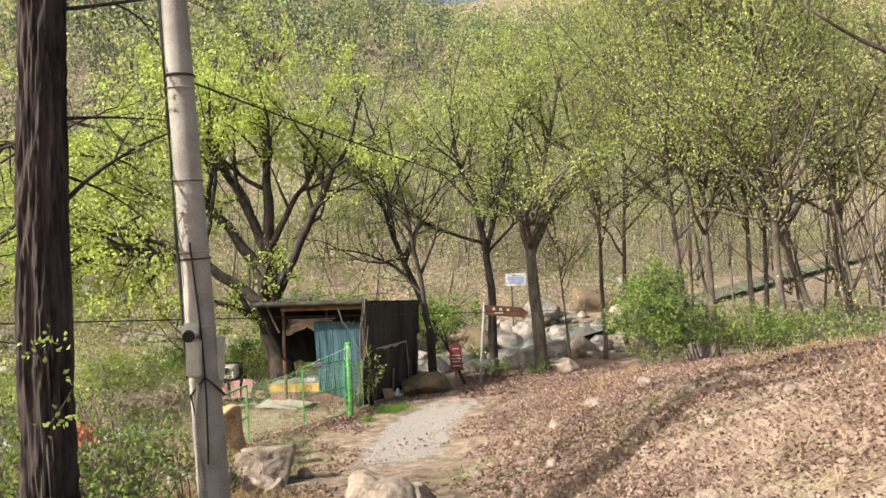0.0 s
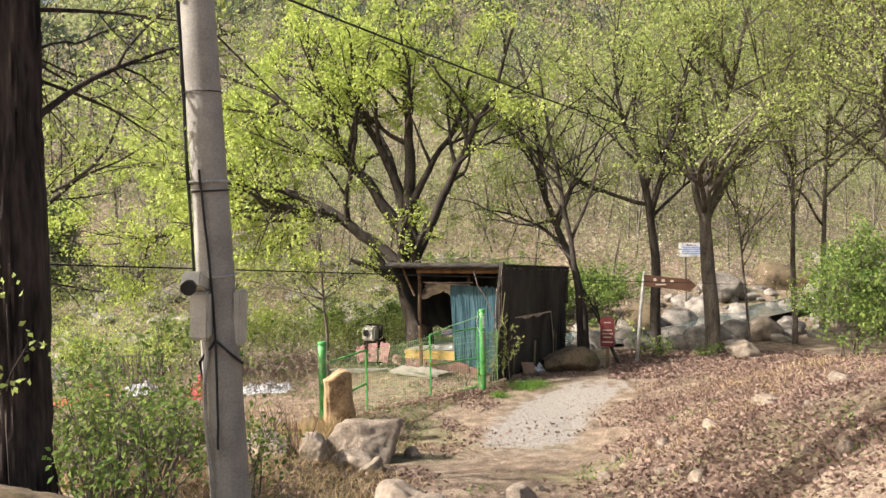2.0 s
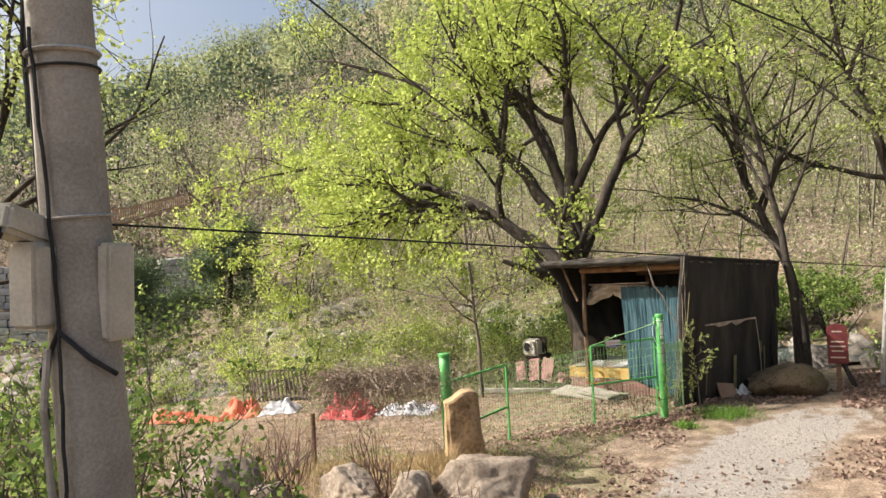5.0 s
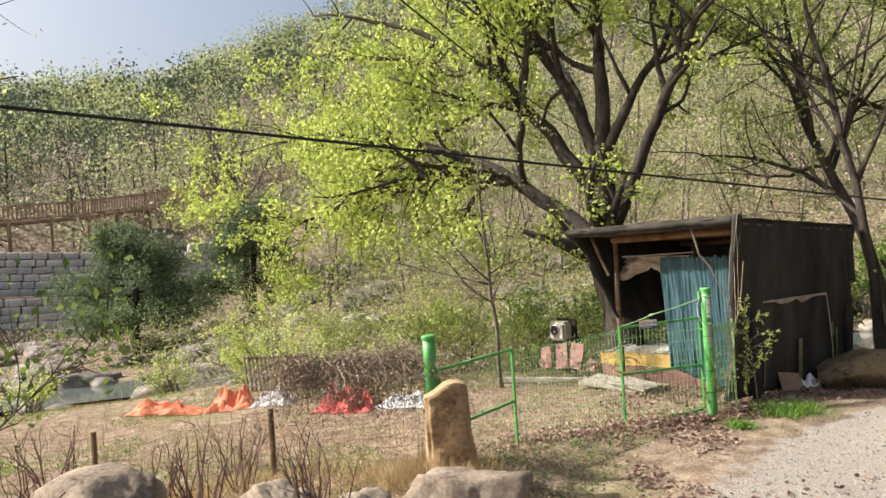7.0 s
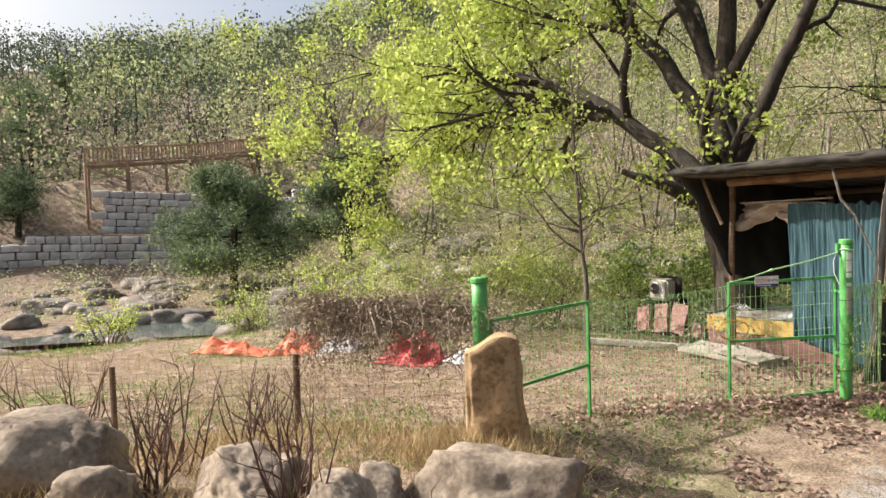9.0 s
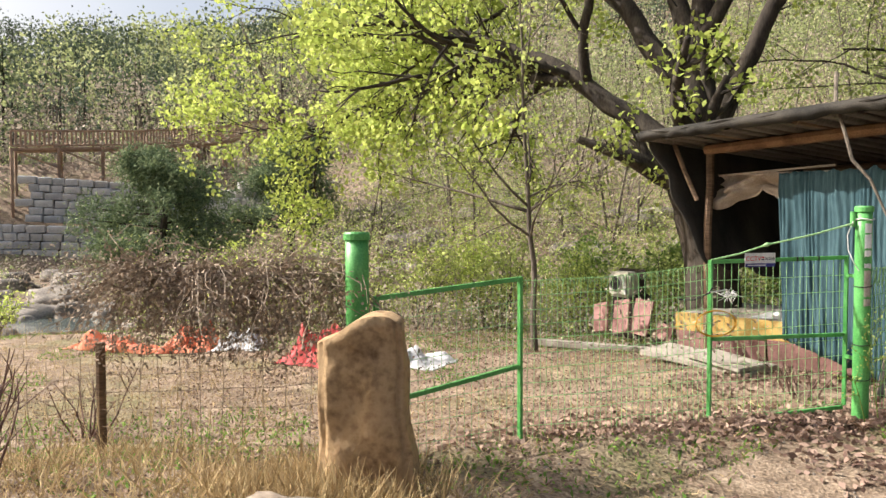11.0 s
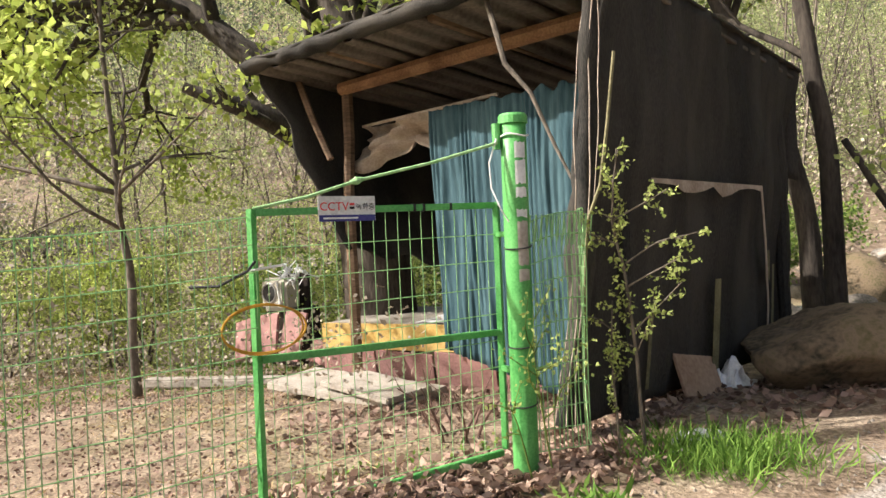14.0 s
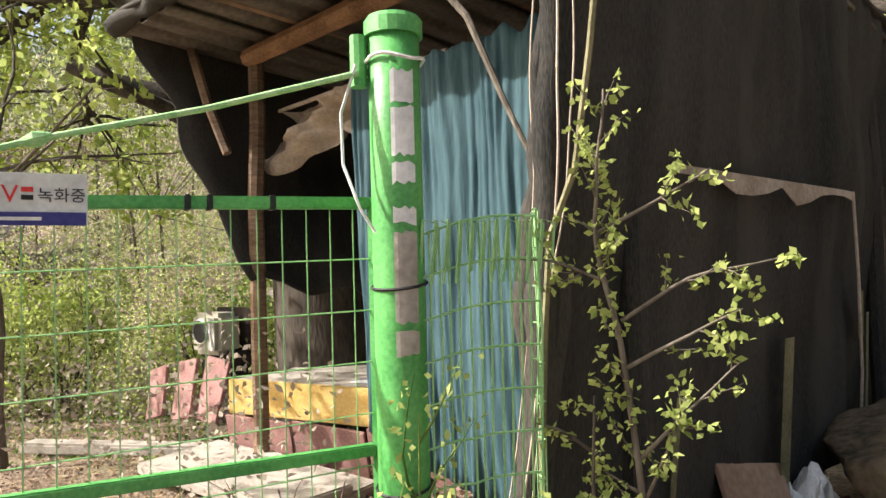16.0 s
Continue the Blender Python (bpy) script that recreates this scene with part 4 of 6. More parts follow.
for k, (x, y, r) in enumerate(((-2.85, 12.75, 0.30), (-3.6, 13.0, 0.24), (-4.45, 11.5, 0.30), (-2.3, 13.9, 0.16), (-4.2, 12.6, 0.26), (-2.5, 12.6, 0.2))):
    boulder("rock", (x, y, height(x, y) + r * 0.25), (r * 1.25, r, r * 0.85), M_ROCK, "broken angular rock among the bank's dry grass", "rock", 31 + k, 47 * k, 0.4, 4, "bank rocks", 0.1, 1.0)
boulder("boulder", (-0.60, 21.25, -2.46), (0.76, 0.62, 0.44), M_DARKROCK, "large rounded mossy boulder beside the hut", "boulder", 21, 20, 0.3, 5)


rng = np.random.default_rng(37)
clod = None
for k in range(70):
    y = rng.uniform(3.5, 15)
    x = float(np.interp(y, SPINE_Y, SPINE_X)) + rng.uniform(0.7, 6.5)
    z = rng.uniform(0.04, 0.15) * (1.4 if k % 9 == 0 else 1.0)
    if clod is None:
        o = clod = boulder("bank_stone", (0, 0, 0), (1, 1, 1), M_ROCK, "small brown stone half sunk in the leafy bank", "stone", 44, 0, 0.5, 3, "bank stones", 0.2)
    else:
        o = tagged(new("bank_stone", clod.data), "small brown stone half sunk in the leafy bank", "stone", "bank stones")
    o.matrix_basis = pose(x, y, height(x, y) + z * 0.15, rng.uniform(-15, 15), rng.uniform(-15, 15), rng.uniform(0, 360)) @ Matrix.Diagonal((z * rng.uniform(0.9, 1.5), z, z * rng.uniform(0.6, 0.9), 1))


# ---- trees ----
def grow(rng, soup, tips, start, way, length, radius, level, spec):
    """One limb and, from it, its side shoots; tips gather where leaves sit."""
    n = max(4, int(length / spec["step"]))
    p, d = np.array(start, float), np.array(way, float)
    d /= np.linalg.norm(d)
    pts, rad = [p.copy()], [radius]
    for i in range(n):
        d = d + rng.normal(size=3) * spec["twist"] + np.array((0, 0, spec["lift"]))
        d /= np.linalg.norm(d)
        p = p + d * (length / n)
        pts.append(p.copy())
        rad.append(radius * (1 - 0.75 * (i + 1) / n))
    limb(rng, soup, tips, pts, rad, level, spec)


def limb(rng, soup, tips, pts, rad, level, spec):
    soup.tube(pts, rad, 8 if level == 0 else 6 if level == 1 else 4 if level == 2 else 3, level < 2)
    pts = np.asarray(pts)
    seg = np.linalg.norm(np.diff(pts, axis=0), axis=1)
    length = seg.sum()
    if level >= spec["levels"]:
        k = max(2, int(length / spec["leaf_step"]))
        for t in np.linspace(0.25, 1, k):
            i = min(int(t * (len(pts) - 1)), len(pts) - 2)
            f = t * (len(pts) - 1) - i
            tips.append(pts[i] * (1 - f) + pts[i + 1] * f)
        return
    count = max(2, int(length * spec["shoots"][min(level, len(spec["shoots"]) - 1)]))
    for k in range(count):
        t = rng.uniform(spec["bare"] if level == 0 else 0.2, 1.0)
        i = min(int(t * (len(pts) - 1)), len(pts) - 2)
        f = t * (len(pts) - 1) - i
        p = pts[i] * (1 - f) + pts[i + 1] * f
        d = pts[i + 1] - pts[i]
        d /= np.linalg.norm(d) + 1e-9
        o = rng.normal(size=3)
        o -= d * (o @ d)
        o /= np.linalg.norm(o) + 1e-9
        a = rng.uniform(0.45, 1.1)
        r = np.interp(i + f, range(len(rad)), rad) * rng.uniform(0.45, 0.7)
        grow(rng, soup, tips, p, d * math.cos(a) + o * math.sin(a), min(length * rng.uniform(0.3, 0.6) * (1.15 - 0.5 * t), spec.get("most", 99)), max(r, spec.get("least", 0.004)), level + 1, spec)


SPEC = dict(step=0.35, twist=0.12, lift=0.03, levels=3, shoots=(1.6, 2.2, 2.6), bare=0.35, leaf_step=0.16)


def tree(label, guides, bark, leaf, seed, leaf_size=0.085, per=3, spread=0.07, spec=SPEC, category="tree", group=""):
    """guides: (points, thick end, thin end) of trunk and main limbs, with habits of their own where a fourth is given."""
    rng = np.random.default_rng(seed)
    wood, tips = Soup(), []
    for pts, r0, r1, *own in guides:
        p = np.asarray(pts, float)
        s = np.linspace(0, len(p) - 1, 4 * (len(p) - 1) + 1)
        q = np.stack([np.interp(s, range(len(p)), p[:, k]) for k in range(3)], 1)
        q[1:-1] += rng.normal(size=q[1:-1].shape) * min(0.05, r0 * 0.35)
        q[1:-1] = (q[:-2] + 2 * q[1:-1] + q[2:]) / 4
        limb(rng, wood, tips, q, np.linspace(r0, r1, len(q)), 0, own[0] if own else spec)
    base = guides[0][0][0]
    t = thing("tree", base, label, category, group)
    part("trunk", wood, bark, t, "", True)
    if leaf is not None and tips:
        b, e = scatter_leaves(rng, tips, spread, leaf_size, per)
        blades("crown", b, e, leaf_size * 0.36, leaf, t)
    return t


def sprouting(base, rng, height_m, r, forks=4, lean=(0, 0)):
    """Guides of an ordinary slender tree: a trunk that divides into rising limbs."""
    x, y, z = base
    h = height_m
    top = np.array((x + lean[0] * 0.5, y + lean[1] * 0.5, z + h * 0.5))
    out = [([(x, y, z - 0.2), tuple((np.array((x, y, z)) + top) / 2 + rng.normal(size=3) * 0.08), tuple(top), (x + lean[0], y + lean[1], z + h)], r, r * 0.15)]
    for k in range(forks):
        f = rng.uniform(0.32, 0.74)
        s = np.array((x, y, z)) * (1 - f) + np.array((x + lean[0], y + lean[1], z + h)) * f
        a = rng.uniform(0, 6.28)
        rr = h * rng.uniform(0.18, 0.36)
        e = s + np.array((math.cos(a) * rr, math.sin(a) * rr, h * rng.uniform(0.28, 0.45)))
        out.append(([tuple(s), tuple((s + e) / 2 + np.array((0, 0, -0.05 * h))), tuple(e)], r * 0.5, r * 0.1))
    return out


OAK_SPEC = dict(step=0.3, twist=0.13, lift=0.025, levels=3, shoots=(1.7, 2.1, 2.4), bare=0.3, leaf_step=0.13)
gz0 = height(-4.75, 22.4)
OAK = [
    ([(-4.75, 22.4, gz0 - 0.2), (-4.95, 22.4, -1.5), (-5.12, 22.4, -0.28), (-5.10, 22.4, 0.4), (-5.16, 22.45, 1.4)], 0.43, 0.30),
    ([(-5.2, 22.4, -0.15), (-5.8, 22.4, 0.3), (-6.8, 22.4, 1.05), (-7.75, 22.4, 1.75), (-8.97, 22.35, 2.2), (-10.64, 22.3, 2.8), (-12.5, 22.2, 3.2), (-14.5, 22.1, 3.1)], 0.20, 0.025),
    ([(-7.2, 22.4, 1.3), (-8.85, 22.4, 1.65), (-10.5, 22.4, 1.68), (-12.1, 22.3, 1.2), (-13.4, 22.2, 0.95), (-15.2, 22.1, 0.7)], 0.11, 0.02),
    ([(-5.3, 22.45, 0.9), (-5.93, 22.45, 1.8), (-6.67, 22.45, 2.77), (-7.45, 22.4, 3.78), (-8.6, 22.3, 4.67), (-10.2, 22.2, 5.5), (-12.6, 22.0, 6.2)], 0.19, 0.025),
    ([(-5.2, 22.5, 1.3), (-5.6, 22.6, 2.6), (-6.3, 22.7, 3.8), (-7.1, 22.8, 5.1), (-7.9, 22.9, 7.0)], 0.17, 0.04),
    ([(-5.15, 22.45, 1.3), (-5.1, 22.6, 2.75), (-5.14, 22.7, 3.9), (-5.2, 22.8, 5.2), (-5.3, 22.9, 7.5)], 0.20, 0.05),
    ([(-5.05, 22.4, 0.4), (-4.24, 22.3, 1.36), (-3.83, 22.3, 2.42), (-3.21, 22.2, 3.5), (-2.65, 22.2, 4.4), (-2.0, 22.2, 6.3)], 0.15, 0.04),
    ([(-5.0, 22.4, 1.7), (-4.5, 22.7, 2.87), (-3.75, 23.1, 4.1), (-3.2, 23.6, 6.3)], 0.12, 0.03),
    ([(-5.3, 22.5, 1.5), (-6.0, 23.4, 3.2), (-7.4, 24.4, 5.0), (-9.0, 25.4, 6.8)], 0.12, 0.03),
    ([(-9.0, 22.35, 2.2), (-10.2, 21.6, 2.3), (-11.6, 20.8, 2.6)], 0.06, 0.015),
    ([(-6.7, 22.45, 2.8), (-8.0, 21.9, 3.2), (-9.6, 21.2, 3.9)], 0.07, 0.015),
]
tree("spreading dark-limbed oak with fresh yellow-green leaves behind the hut", OAK, M_BARK, M_OAKLEAF, 5, 0.105, 9, 0.10, OAK_SPEC)

g = height(-0.6, 24.3)
tree("dark forked tree leaning over the hut's netted end", [
    ([(-0.45, 24.3, g - 0.2), (-0.5, 24.4, -1.2), (-0.95, 24.6, 0.4), (-1.6, 24.8, 1.8), (-1.75, 24.9, 2.9), (-1.9, 25, 4.3), (-2.4, 25, 6.5)], 0.13, 0.03),
    ([(-0.9, 24.6, 0.3), (-1.7, 24.4, 1.0), (-2.6, 24.2, 1.4), (-3.6, 24.1, 1.55)], 0.06, 0.015),
    ([(-1.6, 24.8, 1.8), (-2.0, 24.8, 3.2), (-2.9, 24.9, 4.6)], 0.06, 0.015),
    ([(-1.2, 24.7, 1.0), (-0.7, 24.9, 2.3), (-0.3, 25.2, 4.4)], 0.05, 0.012)], M_BARK, M_LEAF, 6, 0.085, 5, 0.09)
g = height(-0.42, 22.55)
tree("slim dark tree with a leaning stem behind the hut's netted end", [
    ([(-0.40, 22.58, g - 0.2), (-0.42, 22.58, -1.2), (-0.55, 22.62, 0.2), (-0.85, 22.8, 1.9), (-1.2, 23.0, 3.6), (-1.5, 23.2, 5.6)], 0.10, 0.025),
    ([(0.62, 22.3, height(0.62, 22.3) - 0.1), (0.15, 22.45, -1.7), (-0.32, 22.6, -0.75)], 0.05, 0.03),
    ([(-0.62, 22.7, 0.6), (-0.1, 22.9, 1.8), (0.3, 23.2, 3.4)], 0.05, 0.012),
    ([(-0.85, 22.8, 1.9), (-1.7, 22.9, 3.0), (-2.3, 23.2, 4.2)], 0.04, 0.012)], M_BARK, M_LEAF, 7, 0.085, 4, 0.09, dict(SPEC, shoots=(1.2, 1.9, 2.3)))
g = height(1.53, 25)
tree("dark forked tree beside the trail sign", [
    ([(1.6, 25, g - 0.2), (1.55, 25, -0.4), (1.45, 25, 1.3), (1.1, 25, 3.1), (0.7, 25, 4.2), (0.3, 25.2, 6.5)], 0.16, 0.03),
    ([(1.45, 25, 1.3), (1.9, 25, 2.9), (2.2, 25.1, 4.5), (2.8, 25.3, 6.6)], 0.09, 0.02),
    ([(1.2, 25, 2.6), (0.4, 24.9, 3.6), (-0.6, 24.8, 4.4)], 0.05, 0.015)], M_BARK, M_LEAF, 8, 0.09, 5, 0.09)
g = height(3.2, 26)
tree("straight grey-barked tree near the stream", [
    ([(3.25, 26, g - 0.2), (3.1, 26, -0.5), (3.0, 26, 1.2), (3.2, 26, 3.0), (3.7, 26, 4.5), (4.3, 26, 7.2)], 0.24, 0.05),
    ([(3.0, 26, 1.6), (2.4, 26.2, 3.2), (1.9, 26.4, 5.4)], 0.09, 0.02),
    ([(3.2, 26, 3.0), (2.9, 25.6, 4.8), (2.7, 25.2, 7.0)], 0.08, 0.02)], M_BARKGREY, M_LEAF, 9, 0.09, 5, 0.09)
rt = np.random.default_rng(12)
for k, (x, y, h, r, lx) in enumerate(((5.8, 28.0, 9.5, 0.12, 0.0), (9.2, 26.0, 10.5, 0.20, -0.3), (8.4, 26.6, 10.0, 0.17, -1.0), (10.7, 24.0, 10.0, 0.19, -0.7), (12.3, 24.5, 9.0, 0.17, -5.0),
                                      (11.4, 28.0, 9.5, 0.15, -0.4), (4.4, 27.0, 5.5, 0.06, -0.6), (14.5, 27.0, 9.0, 0.15, -1.2), (7.2, 31.0, 9.0, 0.14, 0.5), (16.5, 24.0, 9.0, 0.15, -1.0), (13.0, 31.0, 10.0, 0.15, 0.4))):
    z = height(x, y)
    h = h * 1.5
    tree("slender grey-barked streamside tree with thin spring leaves", sprouting((x, y, z), rt, h, r * 0.8, 7, (lx, 0.3)), M_BARKGREY, M_LEAF, 30 + k, 0.08, 7, 0.22, dict(SPEC, levels=2, shoots=(1.3, 2.2), leaf_step=0.3), category="tree", group="streamside trees")

# sapling inside the fence
tree("thin sapling with level side branches in the yard", [
    ([(-7.07, 21.07, height(-7.07, 21.07) - 0.1), (-7.08, 21.02, -1.9), (-7.12, 20.97, -0.87), (-7.20, 20.92, 0.6), (-7.28, 20.92, 2.6)], 0.055, 0.012),
    ([(-7.12, 20.97, -0.87), (-8.2, 20.7, -0.55), (-9.6, 20.4, -0.2)], 0.03, 0.008),
    ([(-7.12, 20.97, -0.87), (-6.4, 21.0, -0.4), (-5.8, 21.1, 0.1)], 0.02, 0.006)], M_BARKGREY, M_LEAF, 14, 0.08, 4, 0.08,
    dict(SPEC, levels=2, shoots=(3.0, 2.5)))

# dark trunk by the start of the walk, with its low boughs
g = height(-3.0, 7.0)
BOUGH = dict(step=0.14, twist=0.16, lift=0.0, levels=2, shoots=(4.5, 6.0), bare=0.2, leaf_step=0.09)
near_trunk = tree("large dark furrowed trunk with low leafy boughs beside the track", [
    ([(-2.86, 7.0, g - 0.3), (-2.89, 7.0, 0.4), (-2.84, 7.0, 2.0), (-2.78, 7.0, 3.6), (-2.75, 7.05, 7.4)], 0.205, 0.13),
    # Upper limbs stay out of view, added to dapple the trunk's and pole's shadows.
    ([(-2.75, 7.05, 7.0), (-3.6, 6.6, 8.4), (-4.8, 6.4, 9.4)], 0.09, 0.02),
    ([(-2.75, 7.05, 7.0), (-2.2, 7.6, 8.4), (-1.6, 8.4, 9.6)], 0.09, 0.02),
    ([(-2.75, 7.05, 7.1), (-3.0, 8.0, 8.4), (-3.6, 9.4, 9.6)], 0.08, 0.02),
    ([(-2.75, 7.05, 7.1), (-2.6, 6.4, 8.4), (-2.4, 5.6, 9.4)], 0.08, 0.02),
    ([(-2.82, 7.0, 2.2), (-4.0, 8.4, 2.6), (-5.4, 10.0, 2.4)], 0.03, 0.008, BOUGH),
    ([(-2.78, 7.0, 3.4), (-2.3, 8.4, 4.0), (-2.0, 10.0, 4.6)], 0.02, 0.006, BOUGH),
    ([(-2.78, 7.1, 1.72), (-2.6, 7.5, 2.1), (-2.45, 8.3, 2.5), (-2.2, 8.9, 2.75)], 0.026, 0.006, BOUGH),
    ([(-2.78, 7.1, 2.5), (-2.5, 7.7, 2.62), (-2.3, 8.4, 2.7)], 0.018, 0.005, BOUGH),
    ([(-2.80, 7.1, 2.05), (-2.6, 7.7, 1.9), (-2.5, 8.3, 1.65)], 0.015, 0.005, BOUGH),
    ([(-2.85, 6.9, 0.2), (-2.72, 6.7, 0.45), (-2.75, 6.6, 0.7)], 0.010, 0.004, BOUGH),
    ([(-2.80, 6.85, -0.1), (-2.6, 6.7, 0.05), (-2.5, 6.75, 0.25)], 0.010, 0.004, BOUGH)], M_REDBARK, M_LEAF, 15, 0.05, 4, 0.06, dict(SPEC, bare=0.8, lift=0.06, shoots=(1.2, 2.0, 2.3)))

s = Soup()
def furrow(a, b):
    z = g - 0.2 + a * 8.2
    t = b * 2 * math.pi
    cx = float(np.interp(z, [g, 0.4, 2.0, 3.6, 7.4], [-2.86, -2.89, -2.84, -2.78, -2.75]))
    n = noise.noise(Vector((math.cos(t) * 4.5, math.sin(t) * 4.5, z * 1.1))) + 0.5 * noise.noise(Vector((math.cos(t) * 11, math.sin(t) * 11, z * 3.0)))
    rr = 0.215 - 0.07 * a + 0.05 * smooth_step(0.07, 0.0, a) + 0.018 * (1 - 2 * min(1.0, abs(n) * 2.2))
    return (cx + rr * math.cos(t), 7.0 + rr * math.sin(t), z)
s.grid(wavy(300, 72, furrow))
part("bark", s, M_REDBARK, near_trunk, "deeply furrowed dark bark")

g = height(7.5, 9.0)
tree("tree on the bank with bare dark boughs reaching over the track", [
    ([(8.2, 9.5, g - 0.2), (8.1, 9.5, 2.0), (7.8, 9.5, 4.0), (7.5, 9.5, 7.0)], 0.2, 0.06),
    ([(8.0, 9.5, 3.0), (6.8, 9.6, 3.1), (5.8, 9.7, 3.35), (4.9, 9.8, 4.0)], 0.07, 0.012),
    ([(7.9, 9.5, 3.6), (6.6, 9.5, 3.9), (5.8, 9.5, 4.4)], 0.05, 0.012)], M_REDBARK, M_LEAF, 16, 0.075, 1, 0.07, dict(SPEC, shoots=(0.5, 1.2, 1.5)))


# ---- far side: woods, retaining wall, walkway ----
def woods(name, label, count, area, crown, leaf_size, leaves, material, seed, trunk_material, trunk_r=0.1, tall=(5, 9)):
    """Many trees of the slope as one mass: leaf clumps and thin stems."""
    rng = np.random.default_rng(seed)
    pts = area(rng, count)
    z = land(pts[:, 0], pts[:, 1])
    hs = rng.uniform(*tall, count)
    owner = thing(name, (pts[0, 0], pts[0, 1], z[0]), label, "woods", kind="stuff")
    stems = Soup()
    bs, es = [], []
    for (x, y), zz, h in zip(pts, z, hs):
        lean = rng.normal(size=2) * 1.1
        stems.tube([(x, y, zz - 0.3), (x + lean[0] * 0.5, y + lean[1] * 0.5, zz + h * 0.5), (x + lean[0], y + lean[1], zz + h * 0.95)], [trunk_r, trunk_r * 0.7, trunk_r * 0.2], 4, False)
        k = rng.integers(5, 9)
        cl = np.stack([rng.normal(size=k) * crown * 0.5 + x + lean[0] * 0.7, rng.normal(size=k) * crown * 0.5 + y, zz + h * rng.uniform(0.12, 1.0, k)], 1)
        for c in cl:
            stems.tube([(x + lean[0] * 0.4, y + lean[1] * 0.4, zz + h * 0.2), tuple(c)], [trunk_r * 0.4, trunk_r * 0.1], 3, False)
        b, e = scatter_leaves(rng, cl, crown * 0.22, leaf_size, leaves // k + 1)
        bs.append(b)
        es.append(e)
    part("branchwork", stems, trunk_material, owner)
    blades("foliage", np.concatenate(bs), np.concatenate(es), leaf_size * 0.34, material, owner)
    return owner


def slope_area(d0, d1, x0, x1):
    def pick(rng, n):
        out = []
        while len(out) < n:
            x, y = rng.uniform(x0, x1), rng.uniform(15, 330)
            d, _ = stream_near(np.array([x]), np.array([y]))
            if d0 < d[0] < d1 and abs(x) < y * 1.9 + 30 and (d[0] > 29 or -x < 1.0 * (y - 9)):
                out.append((x, y))
        return np.array(out)
    return pick


woods("slope_woods", "pale green spring woods on the slope across the stream", 120, slope_area(4, 26, -40, 34), 3.4, 0.11, 1200, M_WOODS, 41, M_BARKGREY, 0.06, (7, 12))
woods("slope_thicket", "bare brown thicket on the slope across the stream", 170, slope_area(4, 40, -60, 45), 3.0, 0.12, 420, M_BROWNWOODS, 42, M_BARKGREY, 0.06, (3, 7))
woods("hill_woods", "green woods high on the valley side", 210, slope_area(30, 120, -130, 110), 4.5, 0.30, 420, M_WOODS, 43, M_BARKGREY, 0.12, (7, 11))
woods("hill_thicket", "brown leafless woods high on the valley side", 330, slope_area(30, 130, -140, 110), 4.5, 0.32, 230, M_BROWNWOODS, 44, M_BARKGREY, 0.12, (6, 10))
woods("hill_pines", "dark pines high on the valley side", 200, slope_area(45, 150, -160, 60), 3.6, 0.38, 330, M_DARKWOODS, 45, M_BARK, 0.15, (8, 12))
woods("mountain_woods", "hazy woods on the mountain behind", 420, slope_area(110, 280, -330, 260), 9.0, 0.9, 220, M_WOODS, 46, M_BARKGREY, 0.2, (9, 14))
woods("mountain_pines", "dark pines on the mountain behind", 260, slope_area(110, 300, -330, 260), 8.0, 0.9, 240, M_DARKWOODS, 47, M_BARK, 0.2, (9, 14))
woods("valley_woods", "dark mixed woods far down the valley", 170, lambda rng, n: np.stack([rng.uniform(-330, -85, n), rng.uniform(-10, 120, n)], 1), 7.0, 0.75, 200, M_DARKWOODS, 49, M_BARK, 0.2, (9, 14))
woods("bank_woods", "slim leafy trees on the near bank upstream", 46, lambda rng, n: np.stack([rng.uniform(11, 34, n), rng.uniform(23, 42, n)], 1), 3.4, 0.075, 620, M_LEAF, 48, M_BARKGREY, 0.07, (8, 13))
g = height(-6.6, 9.4)
tree("small dark-limbed tree with sparse young leaves in the field", [
    ([(-6.6, 9.4, g - 0.2), (-6.5, 9.5, 0.2), (-6.3, 9.7, 1.2), (-6.0, 10.0, 2.4), (-6.0, 10.2, 4.0)], 0.08, 0.02),
    ([(-6.4, 9.6, 0.8), (-5.8, 10.3, 1.3), (-5.3, 10.8, 2.0), (-5.1, 11.0, 2.8)], 0.035, 0.008),
    ([(-6.5, 9.5, 0.3), (-6.0, 10.3, 0.4), (-5.6, 11.0, 0.2)], 0.025, 0.006)], M_BARK, M_LEAF, 17, 0.05, 2, 0.05, dict(SPEC, shoots=(1.5, 2.2, 2.4)))


